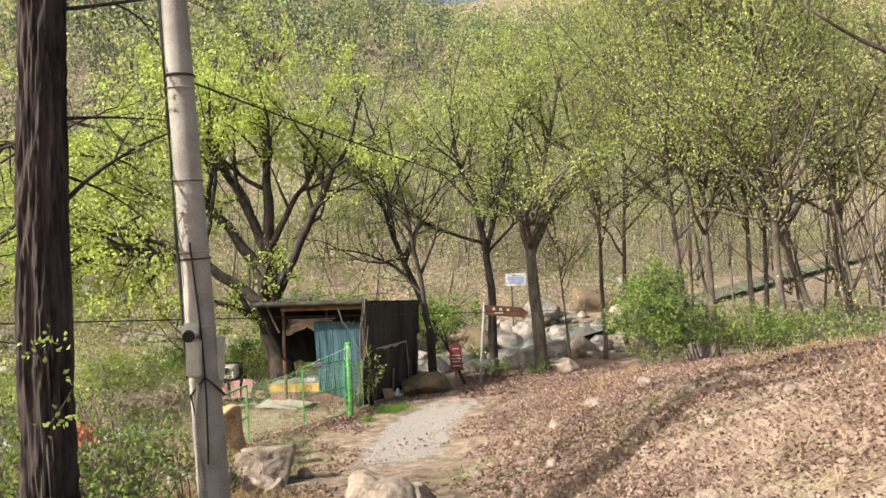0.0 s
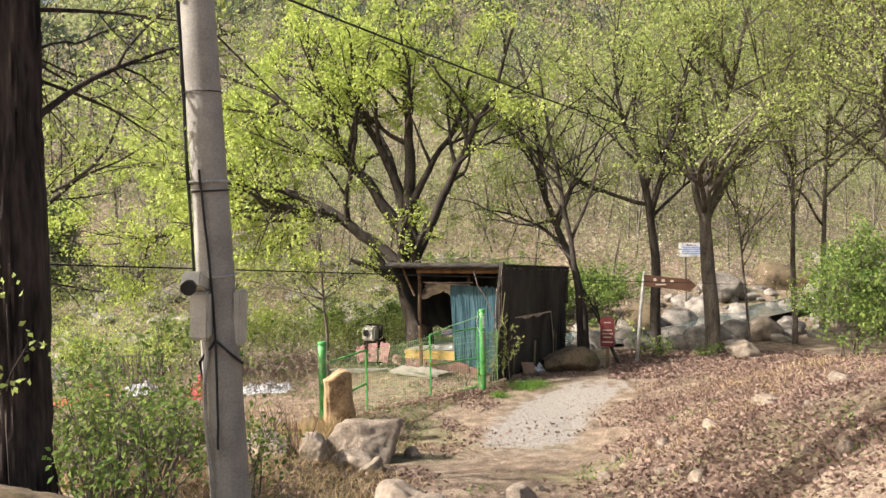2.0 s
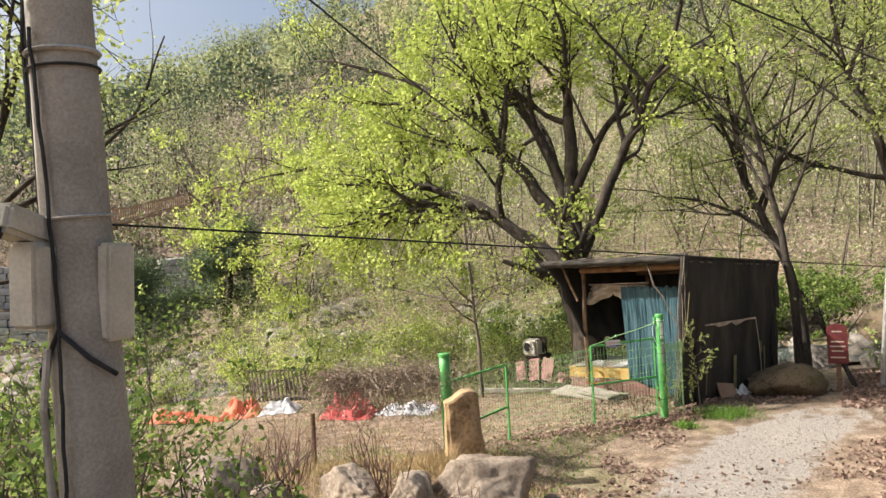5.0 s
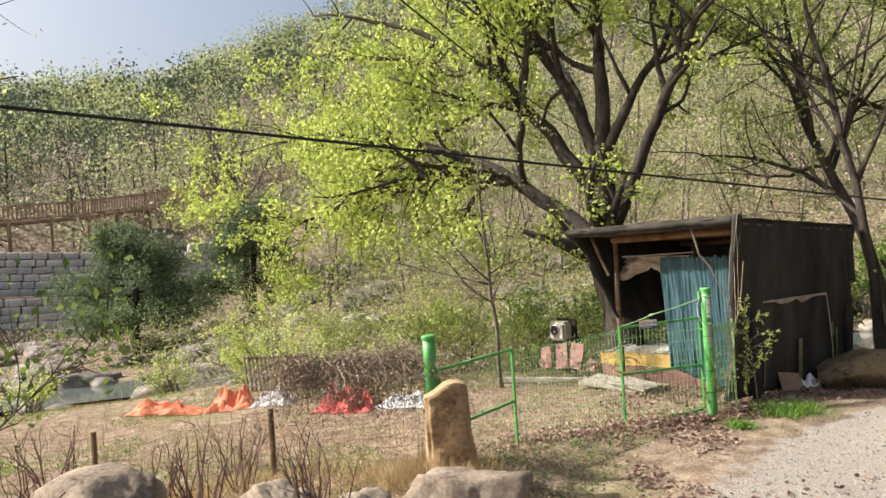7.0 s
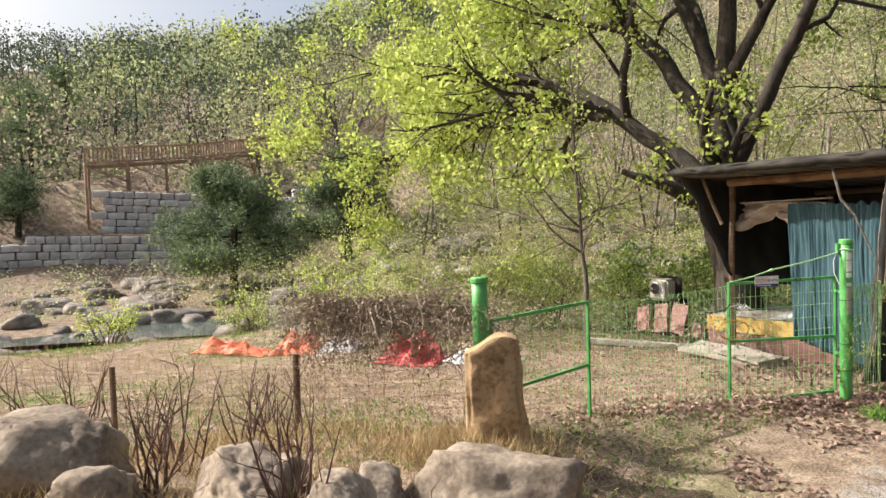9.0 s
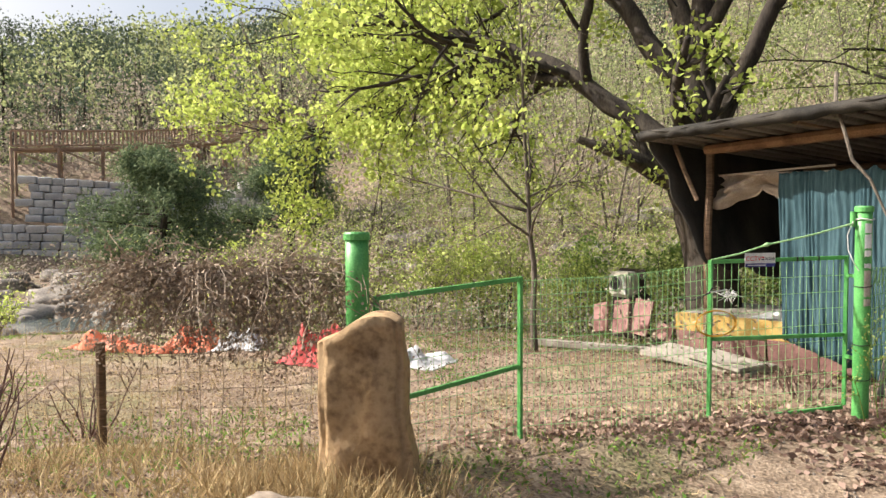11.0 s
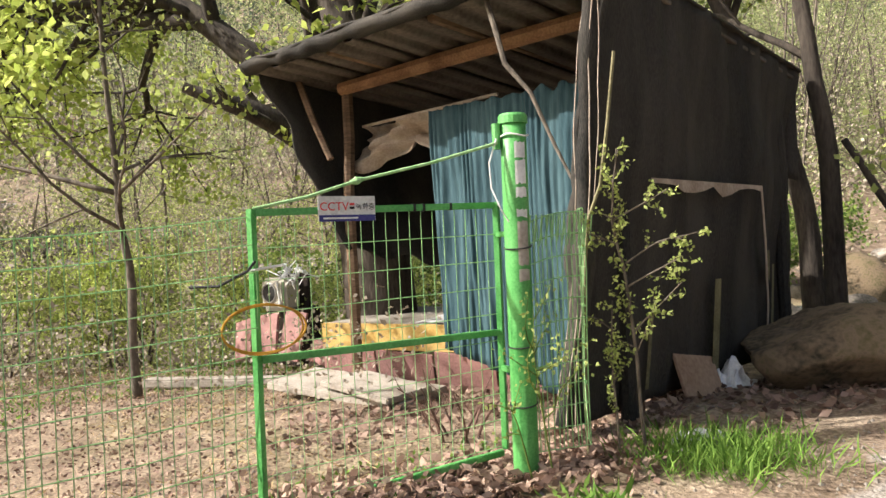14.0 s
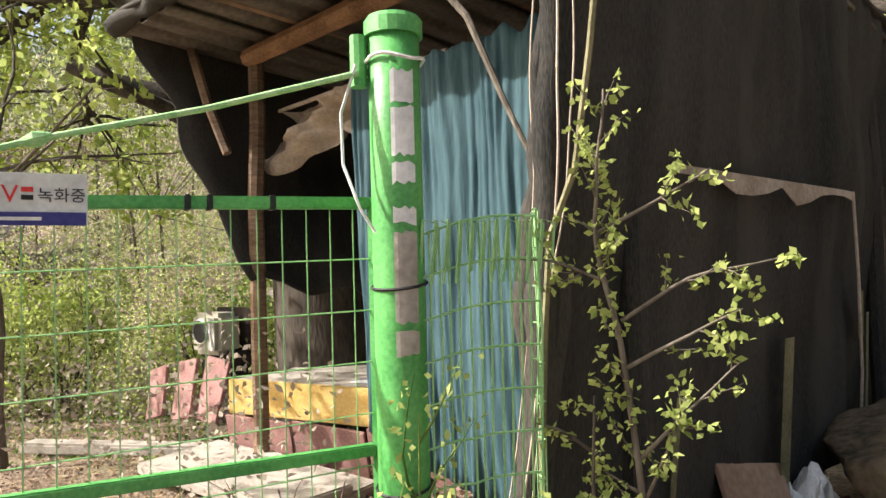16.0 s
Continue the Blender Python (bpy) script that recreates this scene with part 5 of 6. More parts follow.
# ---- walkway and retaining wall across the stream ----
def build_walkway():
    wk = thing("walkway", (-45.7, 26.6, 1.5), "raised wooden walkway with slatted railing on trestle legs", "walkway")
    pts = [Vector(p) for p in ((-45.7, 26.6, 3.05), (-44.9, 33.3, 3.55), (-45.0, 39.0, 4.3), (-45.3, 44.5, 5.6), (-43.6, 49.8, 6.7), (-38.5, 54.0, 7.0), (-31.0, 58.0, 7.3))]
    line = []
    for a, b in zip(pts[:-1], pts[1:]):
        line += [a.lerp(b, k / 14) for k in range(14)]
    line.append(pts[-1])
    out = Vector((-0.9, 0.43, 0))
    s = Soup()
    s.grid(np.array([[tuple(p) for p in line], [tuple(p + out * 1.8) for p in line]]))
    part("walk_deck", s, M_RAIL, wk, "", False, 0.14)
    for dz in (0.1, 0.95):
        s = Soup()
        s.tube([p + Vector((0, 0, dz)) for p in line], 0.06, 5)
        part("rail", s, M_RAIL, wk)
    s = Soup()
    n = 0
    for a, b in zip(line[:-1], line[1:]):
        for k in range(2):
            p = a.lerp(b, k / 2)
            slat = Soup().box((0.12, 0.03, 0.86), pose(p.x, p.y, p.z + 0.52, 0, 0, 85))
            if n == 0:
                first = part("slat", slat, M_RAIL, wk)
            else:
                o = new("slat", first.data)
                o.parent = wk
                o.matrix_parent_inverse = wk.matrix_basis.inverted()
                o.location = p - line[0]
            n += 1
    for k, p in enumerate(line[::5]):
        for side in (0, 1.7):
            q = p + out * side
            g = height(q.x, q.y)
            s = Soup()
            s.tube([(q.x, q.y, min(g, q.z - 0.6) - 0.3), (q.x, q.y, q.z)], 0.09, 5)
            part("trestle_leg", s, M_RAIL, wk)
        s = Soup()
        s.tube([(p.x, p.y, p.z - 0.1), tuple(line[min(5 * k + 5, len(line) - 1)] - Vector((0, 0, 1.2)))], 0.05, 4)
        part("trestle_brace", s, M_RAIL, wk)


build_walkway()


def build_retaining_wall():
    """Two tiers of squared stones with their backing."""
    w = thing("wall_retaining", (-42.0, 26.0, -3.6), "two-tiered dry retaining wall of squared grey stones", "wall", kind="structure")
    rg = random.Random(9)
    shapes = []
    for k in range(6):
        bm = bmesh.new()
        bmesh.ops.create_cube(bm, size=1.0)
        bmesh.ops.bevel(bm, geom=list(bm.edges), offset=0.10, segments=1, affect='EDGES')
        for v in bm.verts:
            v.co += Vector((rg.uniform(-.05, .05), rg.uniform(-.05, .05), rg.uniform(-.05, .05)))
        me = bpy.data.meshes.new("wall_stone")
        bm.to_mesh(me)
        bm.free()
        me.materials.append(M_WALLSTONE)
        shapes.append(me)
    tiers = (((-37.0, 38.2, -3.9), (-43.6, 22.9, -3.25), 5, 0.43), ((-43.6, 22.9, -3.25), (-48.0, 8.0, -3.0), 4, 0.43), ((-38.6, 36.6, -1.75), (-43.7, 26.9, -1.1), 6, 0.42), ((-36.0, 43.0, -1.0), (-38.6, 36.6, -1.2), 5, 0.5))
    n = 0
    for a, b, rows, hh in tiers:
        a, b = Vector(a), Vector(b)
        d = (b - a)
        length = d.length
        d.normalize()
        inward = Vector((d.y, -d.x, 0))
        if inward.dot(a - Vector((0, 9, 0))) < 0:
            inward = -inward
        s = Soup()
        s.grid(np.array([[tuple(a + inward * 0.25), tuple(b + inward * 0.25)], [tuple(a + inward * 0.9 + Vector((0, 0, rows * hh))), tuple(b + inward * 0.9 + Vector((0, 0, rows * hh)))], [tuple(a + inward * 4 + Vector((0, 0, rows * hh))), tuple(b + inward * 4 + Vector((0, 0, rows * hh)))]]))
        part("backing", s, M_DARKROCK, w)
        for row in range(rows):
            x = rg.uniform(-0.4, 0)
            while x < length:
                wd = rg.uniform(0.45, 1.05)
                p = a + d * (x + wd / 2) + inward * (0.1 * row) + Vector((0, 0, hh * (row + 0.5)))
                x += wd
                if n < 420:
                    o = new("stone", shapes[n % 6])
                    o.parent = w
                    o.matrix_parent_inverse = w.matrix_basis.inverted()
                    o.matrix_basis = pose(p.x, p.y, p.z, 0, rg.uniform(-3, 3), math.degrees(math.atan2(d.y, d.x)) + rg.uniform(-4, 4)) @ Matrix.Diagonal((wd * 0.97, 0.7, hh * 0.96, 1))
                n += 1


build_retaining_wall()


# ---- stream boulders ----
def stream_boulders():
    rng = np.random.default_rng(21)
    kinds = []
    for k in range(7):
        o = boulder("stream_boulder", (2, 31, -3), (1, 1, 1), M_RIVERROCK, "pale rounded granite boulder in the stream bed", "boulder", 50 + k, 0, 0.55, 3, "stream boulders", 0.15)
        kinds.append(o)
    n = 0
    spots = []
    while n < 300:
        if n < 170:
            x = rng.uniform(-4, 14)
        else:
            x = rng.uniform(-34, -4)
        y = rng.uniform(14, 50)
        d, zw = stream_near(np.array([x]), np.array([y]))
        d = d[0]
        if not (-5.5 < d < 4.5) or (-3.5 < x < 0.8 and y < 26.5) or (x < -3.5 and d < -3.2) or (-1 < x < 4.5 and y < 26.8):
            continue
        sz = rng.uniform(0.18, 0.42) if rng.random() < 0.65 else rng.uniform(0.42, 0.85)
        if x < -4:
            sz *= 0.8
        m = pose(x, y, height(x, y) + sz * 0.15, rng.uniform(-12, 12), rng.uniform(-12, 12), rng.uniform(0, 360))
        sc = (sz * rng.uniform(0.8, 1.35), sz * rng.uniform(0.8, 1.2), sz * rng.uniform(0.55, 0.85))
        if n < 7:
            o = kinds[n]
        else:
            o = new("stream_boulder", kinds[n % 7].data)
            tagged(o, "pale rounded granite boulder in the stream bed", "boulder", "stream boulders")
        o.matrix_basis = m @ Matrix.Diagonal((*sc, 1))
        n += 1


stream_boulders()
for k, (x, y, sx, sy, sz, m) in enumerate(((3.4, 29.4, 0.9, 0.7, 0.6, M_RIVERROCK), (2.2, 30.5, 0.8, 0.7, 0.55, M_RIVERROCK), (5.2, 30.0, 1.0, 0.8, 0.6, M_ROCK), (1.2, 33.0, 1.0, 0.9, 0.8, M_DARKROCK), (4.5, 38, 1.2, 0.9, 0.9, M_RIVERROCK), (7.5, 41, 1.5, 1.1, 1.0, M_DARKROCK),
                                               (7.5, 22.6, 0.38, 0.3, 0.75, M_RIVERROCK), (2.9, 27.2, 0.8, 0.6, 0.55, M_RIVERROCK), (3.9, 25.2, 0.6, 0.5, 0.4, M_ROCK))):
    boulder("boulder", (x, y, height(x, y) + sz * 0.35), (sx, sy, sz), m, "large weathered boulder beside the stream", "boulder", 70 + k, 33 * k, 0.3, 4, "large stream boulders")


rng = np.random.default_rng(23)
base = boulder("bank_boulder", (-14, 33, -3), (1, 1, 1), M_RIVERROCK, "pale flat granite boulder on the far bank", "boulder", 91, 0, 0.5, 3, "far bank boulders", 0.3)
k = 0
while k < 130:
    x, y = rng.uniform(-40, -6), rng.uniform(16, 42)
    d = stream_near(np.array([x]), np.array([y]))[0][0]
    if not 1.0 < d < 15:
        continue
    z = rng.uniform(0.3, 0.95)
    o = base if k == 0 else tagged(new("bank_boulder", base.data), "pale flat granite boulder on the far bank", "boulder", "far bank boulders")
    o.matrix_basis = pose(x, y, height(x, y) + z * 0.1, rng.uniform(-10, 10), rng.uniform(-10, 10), rng.uniform(0, 360)) @ Matrix.Diagonal((z * rng.uniform(0.9, 1.5), z * rng.uniform(0.8, 1.2), z * rng.uniform(0.5, 0.75), 1))
    k += 1


# ---- trail signs ----
def build_signs():
    g = height(1.1, 22.6)
    t = thing("trail_sign", (1.1, 22.6, g), "brown arrow-shaped trail sign on a leaning grey post", "sign")
    s = Soup()
    s.tube([(1.02, 22.6, g - 0.1), (1.14, 22.6, -1.4), (1.26, 22.6, -0.28)], 0.045, 10)
    part("post", s, M_STEEL, t)
    outline = [(0, 0.15), (1.12, 0.15), (1.30, 0.0), (1.12, -0.15), (0, -0.15)]
    v = [(1.24 + x, 22.54 - dy, -0.50 - 0.11 * x + z) for dy in (0, 0.035) for x, z in outline]
    s = Soup().add(v, [(0, 1, 2, 3, 4), (9, 8, 7, 6, 5)] + [(i, (i + 1) % 5, 5 + (i + 1) % 5, 5 + i) for i in range(5)])
    part("arrow_board", s, M_SIGNBROWN, t, "brown arrow board")
    for x, w, z in ((0.28, 0.07, 0.05), (0.48, 0.08, 0.05), (0.70, 0.08, 0.05), (0.42, 0.26, -0.06)):
        part("lettering", Soup().box((w, 0.004, 0.07 if z > 0 else 0.04), pose(1.24 + x, 22.5, -0.50 - 0.11 * x + z)), M_TAN, t)
    g = height(0.34, 21.5)
    t = thing("notice_board", (0.34, 21.5, g), "small dark red notice board with rounded top on a stub post", "sign")
    part("stub_post", Soup().box((0.09, 0.07, 0.8), pose(0.34, 21.52, g + 0.3), 0.005), M_OLDWOOD, t)
    a = np.linspace(0, math.pi, 9)
    outline = [(0.2 * math.cos(q), 0.30 + 0.10 * math.sin(q)) for q in a] + [(-0.2, -0.45), (0.2, -0.45)]
    n = len(outline)
    v = [(0.35 + 0.87 * x, 21.47 - dy, -1.68 + 0.87 * z) for dy in (0, 0.04) for x, z in outline]
    s = Soup().add(v, [tuple(range(n)), tuple(range(2 * n - 1, n - 1, -1))] + [(i, (i + 1) % n, n + (i + 1) % n, n + i) for i in range(n)])
    part("board", s, M_SIGNRED, t)
    for z, w in ((0.24, 0.2), (0.02, 0.26), (-0.08, 0.3), (-0.18, 0.24), (-0.32, 0.3)):
        part("lettering", Soup().box((w * 0.85, 0.004, 0.026), pose(0.35, 21.425, -1.68 + 0.87 * z)), M_TAN, t)
    x, y = 3.15, 36.0
    g = height(x, y)
    t = thing("warning_board", (x, y, g), "white warning board on a pale post by the stream", "sign")
    part("board", Soup().box((0.98, 0.04, 0.60), pose(x, y, -0.15, 0, 1, 0), 0.004), M_TARPGREY, t)
    for k in range(5):
        part("lettering", Soup().box((0.75 if k else 0.4, 0.004, 0.04), pose(x + 0.02, y - 0.025, 0.05 - 0.09 * k)), M_BLUEPRINT if k else M_SIGNRED, t)
    s = Soup()
    s.tube([(x - 0.2, y + 0.05, g - 0.2), (x - 0.2, y + 0.05, 0.0)], 0.04, 8)
    part("post", s, M_BARKGREY, t)


build_signs()


# ---- yard clutter ----
def tarp(name, label, at, size, material, seed, turn=0.0, lumps=4.0):
    s = Soup()
    def fold(i, j):
        x, y = (j - 0.5) * size[0], (i - 0.5) * size[1]
        e = max(0.0, 1 - (2 * abs(i - 0.5)) ** 3) * max(0.0, 1 - (2 * abs(j - 0.5)) ** 3)
        h = size[2] * e * (0.55 + 0.9 * noise.fractal(Vector((j * lumps + seed, i * lumps, seed)), 1, 2, 3)) + 0.01
        w = 0.08 * noise.noise(Vector((i * 5, j * 5, seed)))
        p = pose(at[0], at[1], 0, 0, 0, turn) @ Vector((x + w, y + w, 0))
        return (p.x, p.y, height(p.x, p.y) + max(h, 0.015))
    s.grid(wavy(18, 26, fold))
    return tagged(part(name, s, material, None, "", False, 0.008), label, "tarp")


tarp("tarpaulin", "crumpled red tarpaulin heaped on the yard soil", (-9.1, 18.6), (1.25, 0.8, 0.52), M_RED, 3, 20)
tarp("tarpaulin", "grey-white plastic sheet spread beside the red tarpaulin", (-7.9, 19.1), (1.3, 0.7, 0.2), M_TARPGREY, 7, 10)
tarp("tarpaulin", "faded orange tarpaulin rolled along the ground", (-13.4, 17.5), (1.8, 0.5, 0.34), M_ORANGE, 11, 24, 3)
tarp("tarpaulin", "faded orange tarpaulin lying in a small heap", (-12.2, 18.3), (1.0, 0.7, 0.5), M_ORANGE, 15, 30, 3)
tarp("tarpaulin", "pale plastic sheeting bunched by the crate panel", (-11.2, 18.6), (1.0, 0.5, 0.3), M_TARPGREY, 19, 15)
panel = thing("crate_panel", (-12.2, 19.4, height(-12.2, 19.4)), "rusty grid panel leaning behind the orange tarpaulins", "panel")
for k in range(15):
    x = -13.0 + 0.12 * k
    g = height(x, 19.4)
    part("grid_bar", Soup().box((0.035, 0.03, 0.85), pose(x, 19.4 + 0.02 * k, g + 0.42, 8, 3, 0)), M_BARKGREY, panel)
for z in (0.12, 0.78):
    part("grid_rail", bar((-13.05, 19.38, height(-13, 19.4) + z), (-11.25, 19.66, height(-11.3, 19.6) + z), 0.04), M_BARKGREY, panel)

# printed bag, cardboard and rag by the hut's end
tarp("plastic_bag", "white plastic bag with blue print beside the boulder", (-1.30, 20.95), (0.40, 0.26, 0.24), M_WHITE, 23, 70)
s = Soup().box((0.5, 0.02, 0.3), pose(-1.50, 20.55, height(-1.50, 20.55) + 0.14, -24, 10, 62), 0.003)
tagged(part("cardboard", s, M_RAIL), "torn brown cardboard leaning on the netted wall", "cardboard")
tarp("rag", "pale grey rag on the soil beside the grass", (-1.45, 19.45), (0.35, 0.25, 0.08), M_TARPGREY, 29, 10)

# bent stick hanging from the eave
s = Soup()
s.tube([(-2.78, 20.1, 0.5), (-2.70, 19.75, 0.16), (-2.60, 19.68, -0.15), (-2.52, 19.62, -0.42), (-2.36, 19.6, -0.62), (-2.22, 19.58, -0.95), (-2.08, 19.56, -1.25)], [0.022, 0.02, 0.019, 0.018, 0.014, 0.011, 0.008], 7)
tagged(part("hanging_branch", s, M_BARKGREY), "bent grey branch dangling over the hut's eave", "branch")
for k, (a, b, c) in enumerate((((-4.6, 21.3), (-3.6, 21.0), (-2.6, 20.6)), ((-3.9, 22.2), (-3.0, 21.7), (-2.2, 21.6)), ((-2.6, 21.2), (-1.8, 21.2), (-1.2, 21.9)))):
    s = Soup()
    s.tube([(*a, 0.12), (*b, 0.2), (*c, 0.10)], [0.015, 0.013, 0.006], 5)
    tagged(part("fallen_branch", s, M_BARKGREY), "thin fallen branch lying on the hut roof", "branch", "branches on the roof")


# ---- field fence with vines ----
FENCE = [(-4.62, 14.98), (-6.2, 14.15), (-8.3, 13.1), (-10.6, 11.9), (-13.0, 10.7)]
for k, (a, b) in enumerate(zip(FENCE[:-1], FENCE[1:])):
    f = thing("wire_fence", (*a, height(*a)), "thin rusty wire fence along the field" if k else "wire fence overgrown with dry brown vines", "fence", "field fence")
    ga, gb = height(*a), height(*b)
    s = Soup()
    wire_panel(s, a, b, (-1.35 if k == 0 else ga + 0.75, gb + (1.1 if k == 0 else 0.75)), (ga, gb), 0.16, 0.14, 0.0025, 0.03, 0.08, k)
    part("wire_mesh", s, M_VINE, f)
    s = Soup()
    s.tube([(*b, gb - 0.2), (b[0] + 0.01, b[1], gb + 0.85)], 0.035, 8)
    part("post", s, M_OLDWOOD, f)
rng = np.random.default_rng(31)
vine = thing("vine_mass", (-5.4, 14.6, height(-5.4, 14.6)), "tangle of dry brown vines draped over the fence", "vines", kind="stuff")
s = Soup()
bs = []
for k in range(380):
    u = rng.uniform(-0.1, 1.05)
    p = np.array((-4.62 - 1.4 * u, 15.0 - 0.8 * u, -1.30 + rng.normal() * 0.05))
    d = np.array((rng.normal() * 0.5, rng.normal() * 0.35, -0.25))
    pts = [p]
    for i in range(6):
        d = d + rng.normal(size=3) * 0.35 + (0, 0, -0.18)
        p = p + d / np.linalg.norm(d) * rng.uniform(0.05, 0.17)
        pts.append(p)
    pts = [q if q[2] > -2.2 else q * (1, 1, 0) + (0, 0, -2.2) for q in pts]
    s.tube(pts, np.linspace(0.005, 0.002, 7), 3, False)
    bs += pts[1:]
part("tangle", s, M_VINE, vine)
b, e = scatter_leaves(rng, bs, 0.06, 0.034, 4)
blades("dead_leaves", b, e, 0.009, M_VINE, vine)


# ---- shrubs ----
def shrub(label, at, size, seed, leaf, leaf_size=0.05, per=3, stems=14, bark=M_BARKGREY, group="", category="shrub", bare=False, thick=0.012):
    rng = np.random.default_rng(seed)
    x, y = at
    z = height(x, y)
    wood, tips = Soup(), []
    spec = dict(step=0.15, twist=0.16, lift=0.05, levels=2, shoots=(5.0, 6.0), bare=0.2, leaf_step=0.07)
    if bare:
        spec = dict(spec, levels=1, shoots=(3.0, 3.0))
    for k in range(stems):
        a = rng.uniform(0, 6.28)
        o = rng.uniform(0, 0.35) * size[0]
        d = np.array((math.cos(a) * size[0] * 0.55, math.sin(a) * size[0] * 0.55, size[1] * rng.uniform(0.6, 1.0)))
        grow(rng, wood, tips, (x + o * math.cos(a), y + o * math.sin(a), z - 0.05), d, np.linalg.norm(d) * 0.85, thick, 0, spec)
    t = thing("shrub", (x, y, z), label, category, group)
    part("branchwork", wood, bark, t)
    if leaf is not None:
        b, e = scatter_leaves(rng, tips, 0.06, leaf_size, per)
        blades("foliage", b, e, leaf_size * 0.33, leaf, t)
    return t


for k, (x, y, w, h) in enumerate(((-2.9, 8.3, 0.7, 1.25), (-3.4, 9.0, 0.8, 1.5), (-2.45, 9.1, 0.5, 1.0), (-4.3, 9.3, 0.9, 1.5), (-5.2, 10.0, 0.9, 1.3), (-3.7, 7.6, 0.6, 1.2), (-6.4, 10.4, 0.9, 1.1), (-2.35, 7.2, 0.45, 0.8), (-2.6, 8.0, 0.6, 1.1), (-3.5, 8.3, 0.8, 1.3))):
    shrub("leafy green shrub with thin stems beside the pole", (x, y), (w, h * 1.2), 100 + k, M_SHRUB, 0.05, 3, 10, group="shrubs by the pole")
for k, (x, y, w, h) in enumerate(((5.6, 20.2, 1.3, 2.9), (6.9, 20.4, 1.2, 1.9), (8.2, 20.2, 1.2, 1.7), (9.4, 20.6, 1.2, 1.5), (11.0, 20.6, 1.3, 1.4))):
    shrub("dense evergreen bush above the leafy bank" if k == 0 else "fresh green bush above the leafy bank", (x, y), (w, h), 120 + k, M_SHRUB, 0.075, 3, 14, group="bushes above the bank")
for k, (x, y, w, h) in enumerate(((-7.2, 27.2, 1.3, 2.6), (-4.8, 28.2, 1.4, 2.8), (-2.4, 27.4, 1.2, 2.2), (-1.4, 33.5, 1.6, 3.2), (-4.2, 33.5, 1.6, 3.4), (-7.0, 34.0, 1.6, 3.2), (-9.8, 28.0, 1.3, 2.4))):
    shrub("dark green bush on the shaded stream bank", (x, y), (w, h), 220 + k, M_SHRUB, 0.10, 3, 13, group="bushes on the stream bank", thick=0.02)
shrub("low green shrub at the foot of the trail sign", (1.4, 23.9), (0.7, 0.75), 130, M_SHRUB, 0.07, 3, 14)
shrub("low green shrub at the foot of the stream tree", (3.0, 24.8), (0.5, 0.5), 131, M_SHRUB, 0.07, 3, 8)
for k, (x, y, w, h) in enumerate(((-9.6, 23.6, 1.2, 2.0), (-11.5, 24.4, 1.4, 2.4), (-13.6, 23.4, 1.3, 2.2), (-8.2, 24.8, 1.0, 1.9), (-10.4, 21.9, 0.9, 1.6), (-15.8, 22.5, 1.4, 2.2), (-6.4, 25.2, 1.1, 2.2), (-12.4, 20.6, 0.9, 1.5), (-17.5, 20.6, 1.2, 1.7), (-18.5, 17.0, 1.0, 1.4))):
    shrub("loose yellow-green shrub at the edge of the yard", (x, y), (w, h), 140 + k, M_OAKLEAF if k % 2 else M_LEAF, 0.075, 3, 11, group="shrubs behind the yard", thick=0.02)
for k, (x, y, w, h) in enumerate(((-7.2, 12.0, 0.6, 1.2), (-6.6, 11.2, 0.6, 1.1), (-8.4, 11.6, 0.6, 1.0), (-5.6, 13.2, 0.5, 0.9), (-9.6, 13.2, 0.7, 1.0), (-7.6, 14.6, 0.5, 0.8), (-4.0, 12.6, 0.35, 1.0), (-3.5, 12.3, 0.3, 0.9), (-5.3, 12.4, 0.5, 1.0), (-4.6, 11.9, 0.4, 0.9), (-6.1, 12.5, 0.5, 0.9), (-2.9, 12.9, 0.25, 0.5), (-2.9, 19.5, 0.4, 0.55))):
    shrub("bare reddish-brown twigs in the dry grass", (x, y), (w, h * 1.1), 160 + k, None, 0, 0, 9, M_TWIG, "bare twigs", bare=True, thick=0.011)

# small leafy plant before the hut's end wall
tree("young yellow-green shrub growing against the black netting", [
    ([(-1.70, 19.20, height(-1.7, 19.2) - 0.05), (-1.74, 19.17, -2.15), (-1.77, 19.15, -1.7), (-1.83, 19.13, -1.45), (-1.81, 19.12, -1.25), (-1.79, 19.12, -1.06)], 0.011, 0.003),
    ([(-1.84, 19.20, height(-1.84, 19.2) - 0.05), (-1.86, 19.15, -2.15), (-1.84, 19.12, -1.85)], 0.008, 0.003),
    ([(-1.77, 19.15, -1.66), (-1.6, 19.15, -1.55), (-1.40, 19.17, -1.51)], 0.006, 0.002),
    ([(-1.82, 19.13, -1.43), (-1.68, 19.15, -1.36), (-1.54, 19.17, -1.28)], 0.006, 0.002),
    ([(-1.76, 19.15, -1.78), (-1.6, 19.15, -1.69), (-1.48, 19.17, -1.63)], 0.006, 0.002),
    ([(-1.74, 19.17, -2.02), (-1.62, 19.17, -1.89), (-1.49, 19.18, -1.76)], 0.006, 0.002),
    ([(-1.73, 19.17, -2.12), (-1.66, 19.15, -1.97), (-1.62, 19.15, -1.85)], 0.005, 0.002),
    ([(-1.80, 19.15, -1.56), (-1.93, 19.10, -1.50), (-2.06, 19.08, -1.49)], 0.005, 0.002),
    ([(-1.86, 19.15, -2.0), (-1.92, 19.10, -1.94), (-1.99, 19.08, -1.92)], 0.005, 0.002)],
    M_BARKGREY, M_LEAF, 61, 0.025, 4, 0.010, dict(step=0.04, twist=0.14, lift=0.03, levels=1, shoots=(15, 6), bare=0.2, leaf_step=0.024, most=0.11, least=0.0018), "shrub")
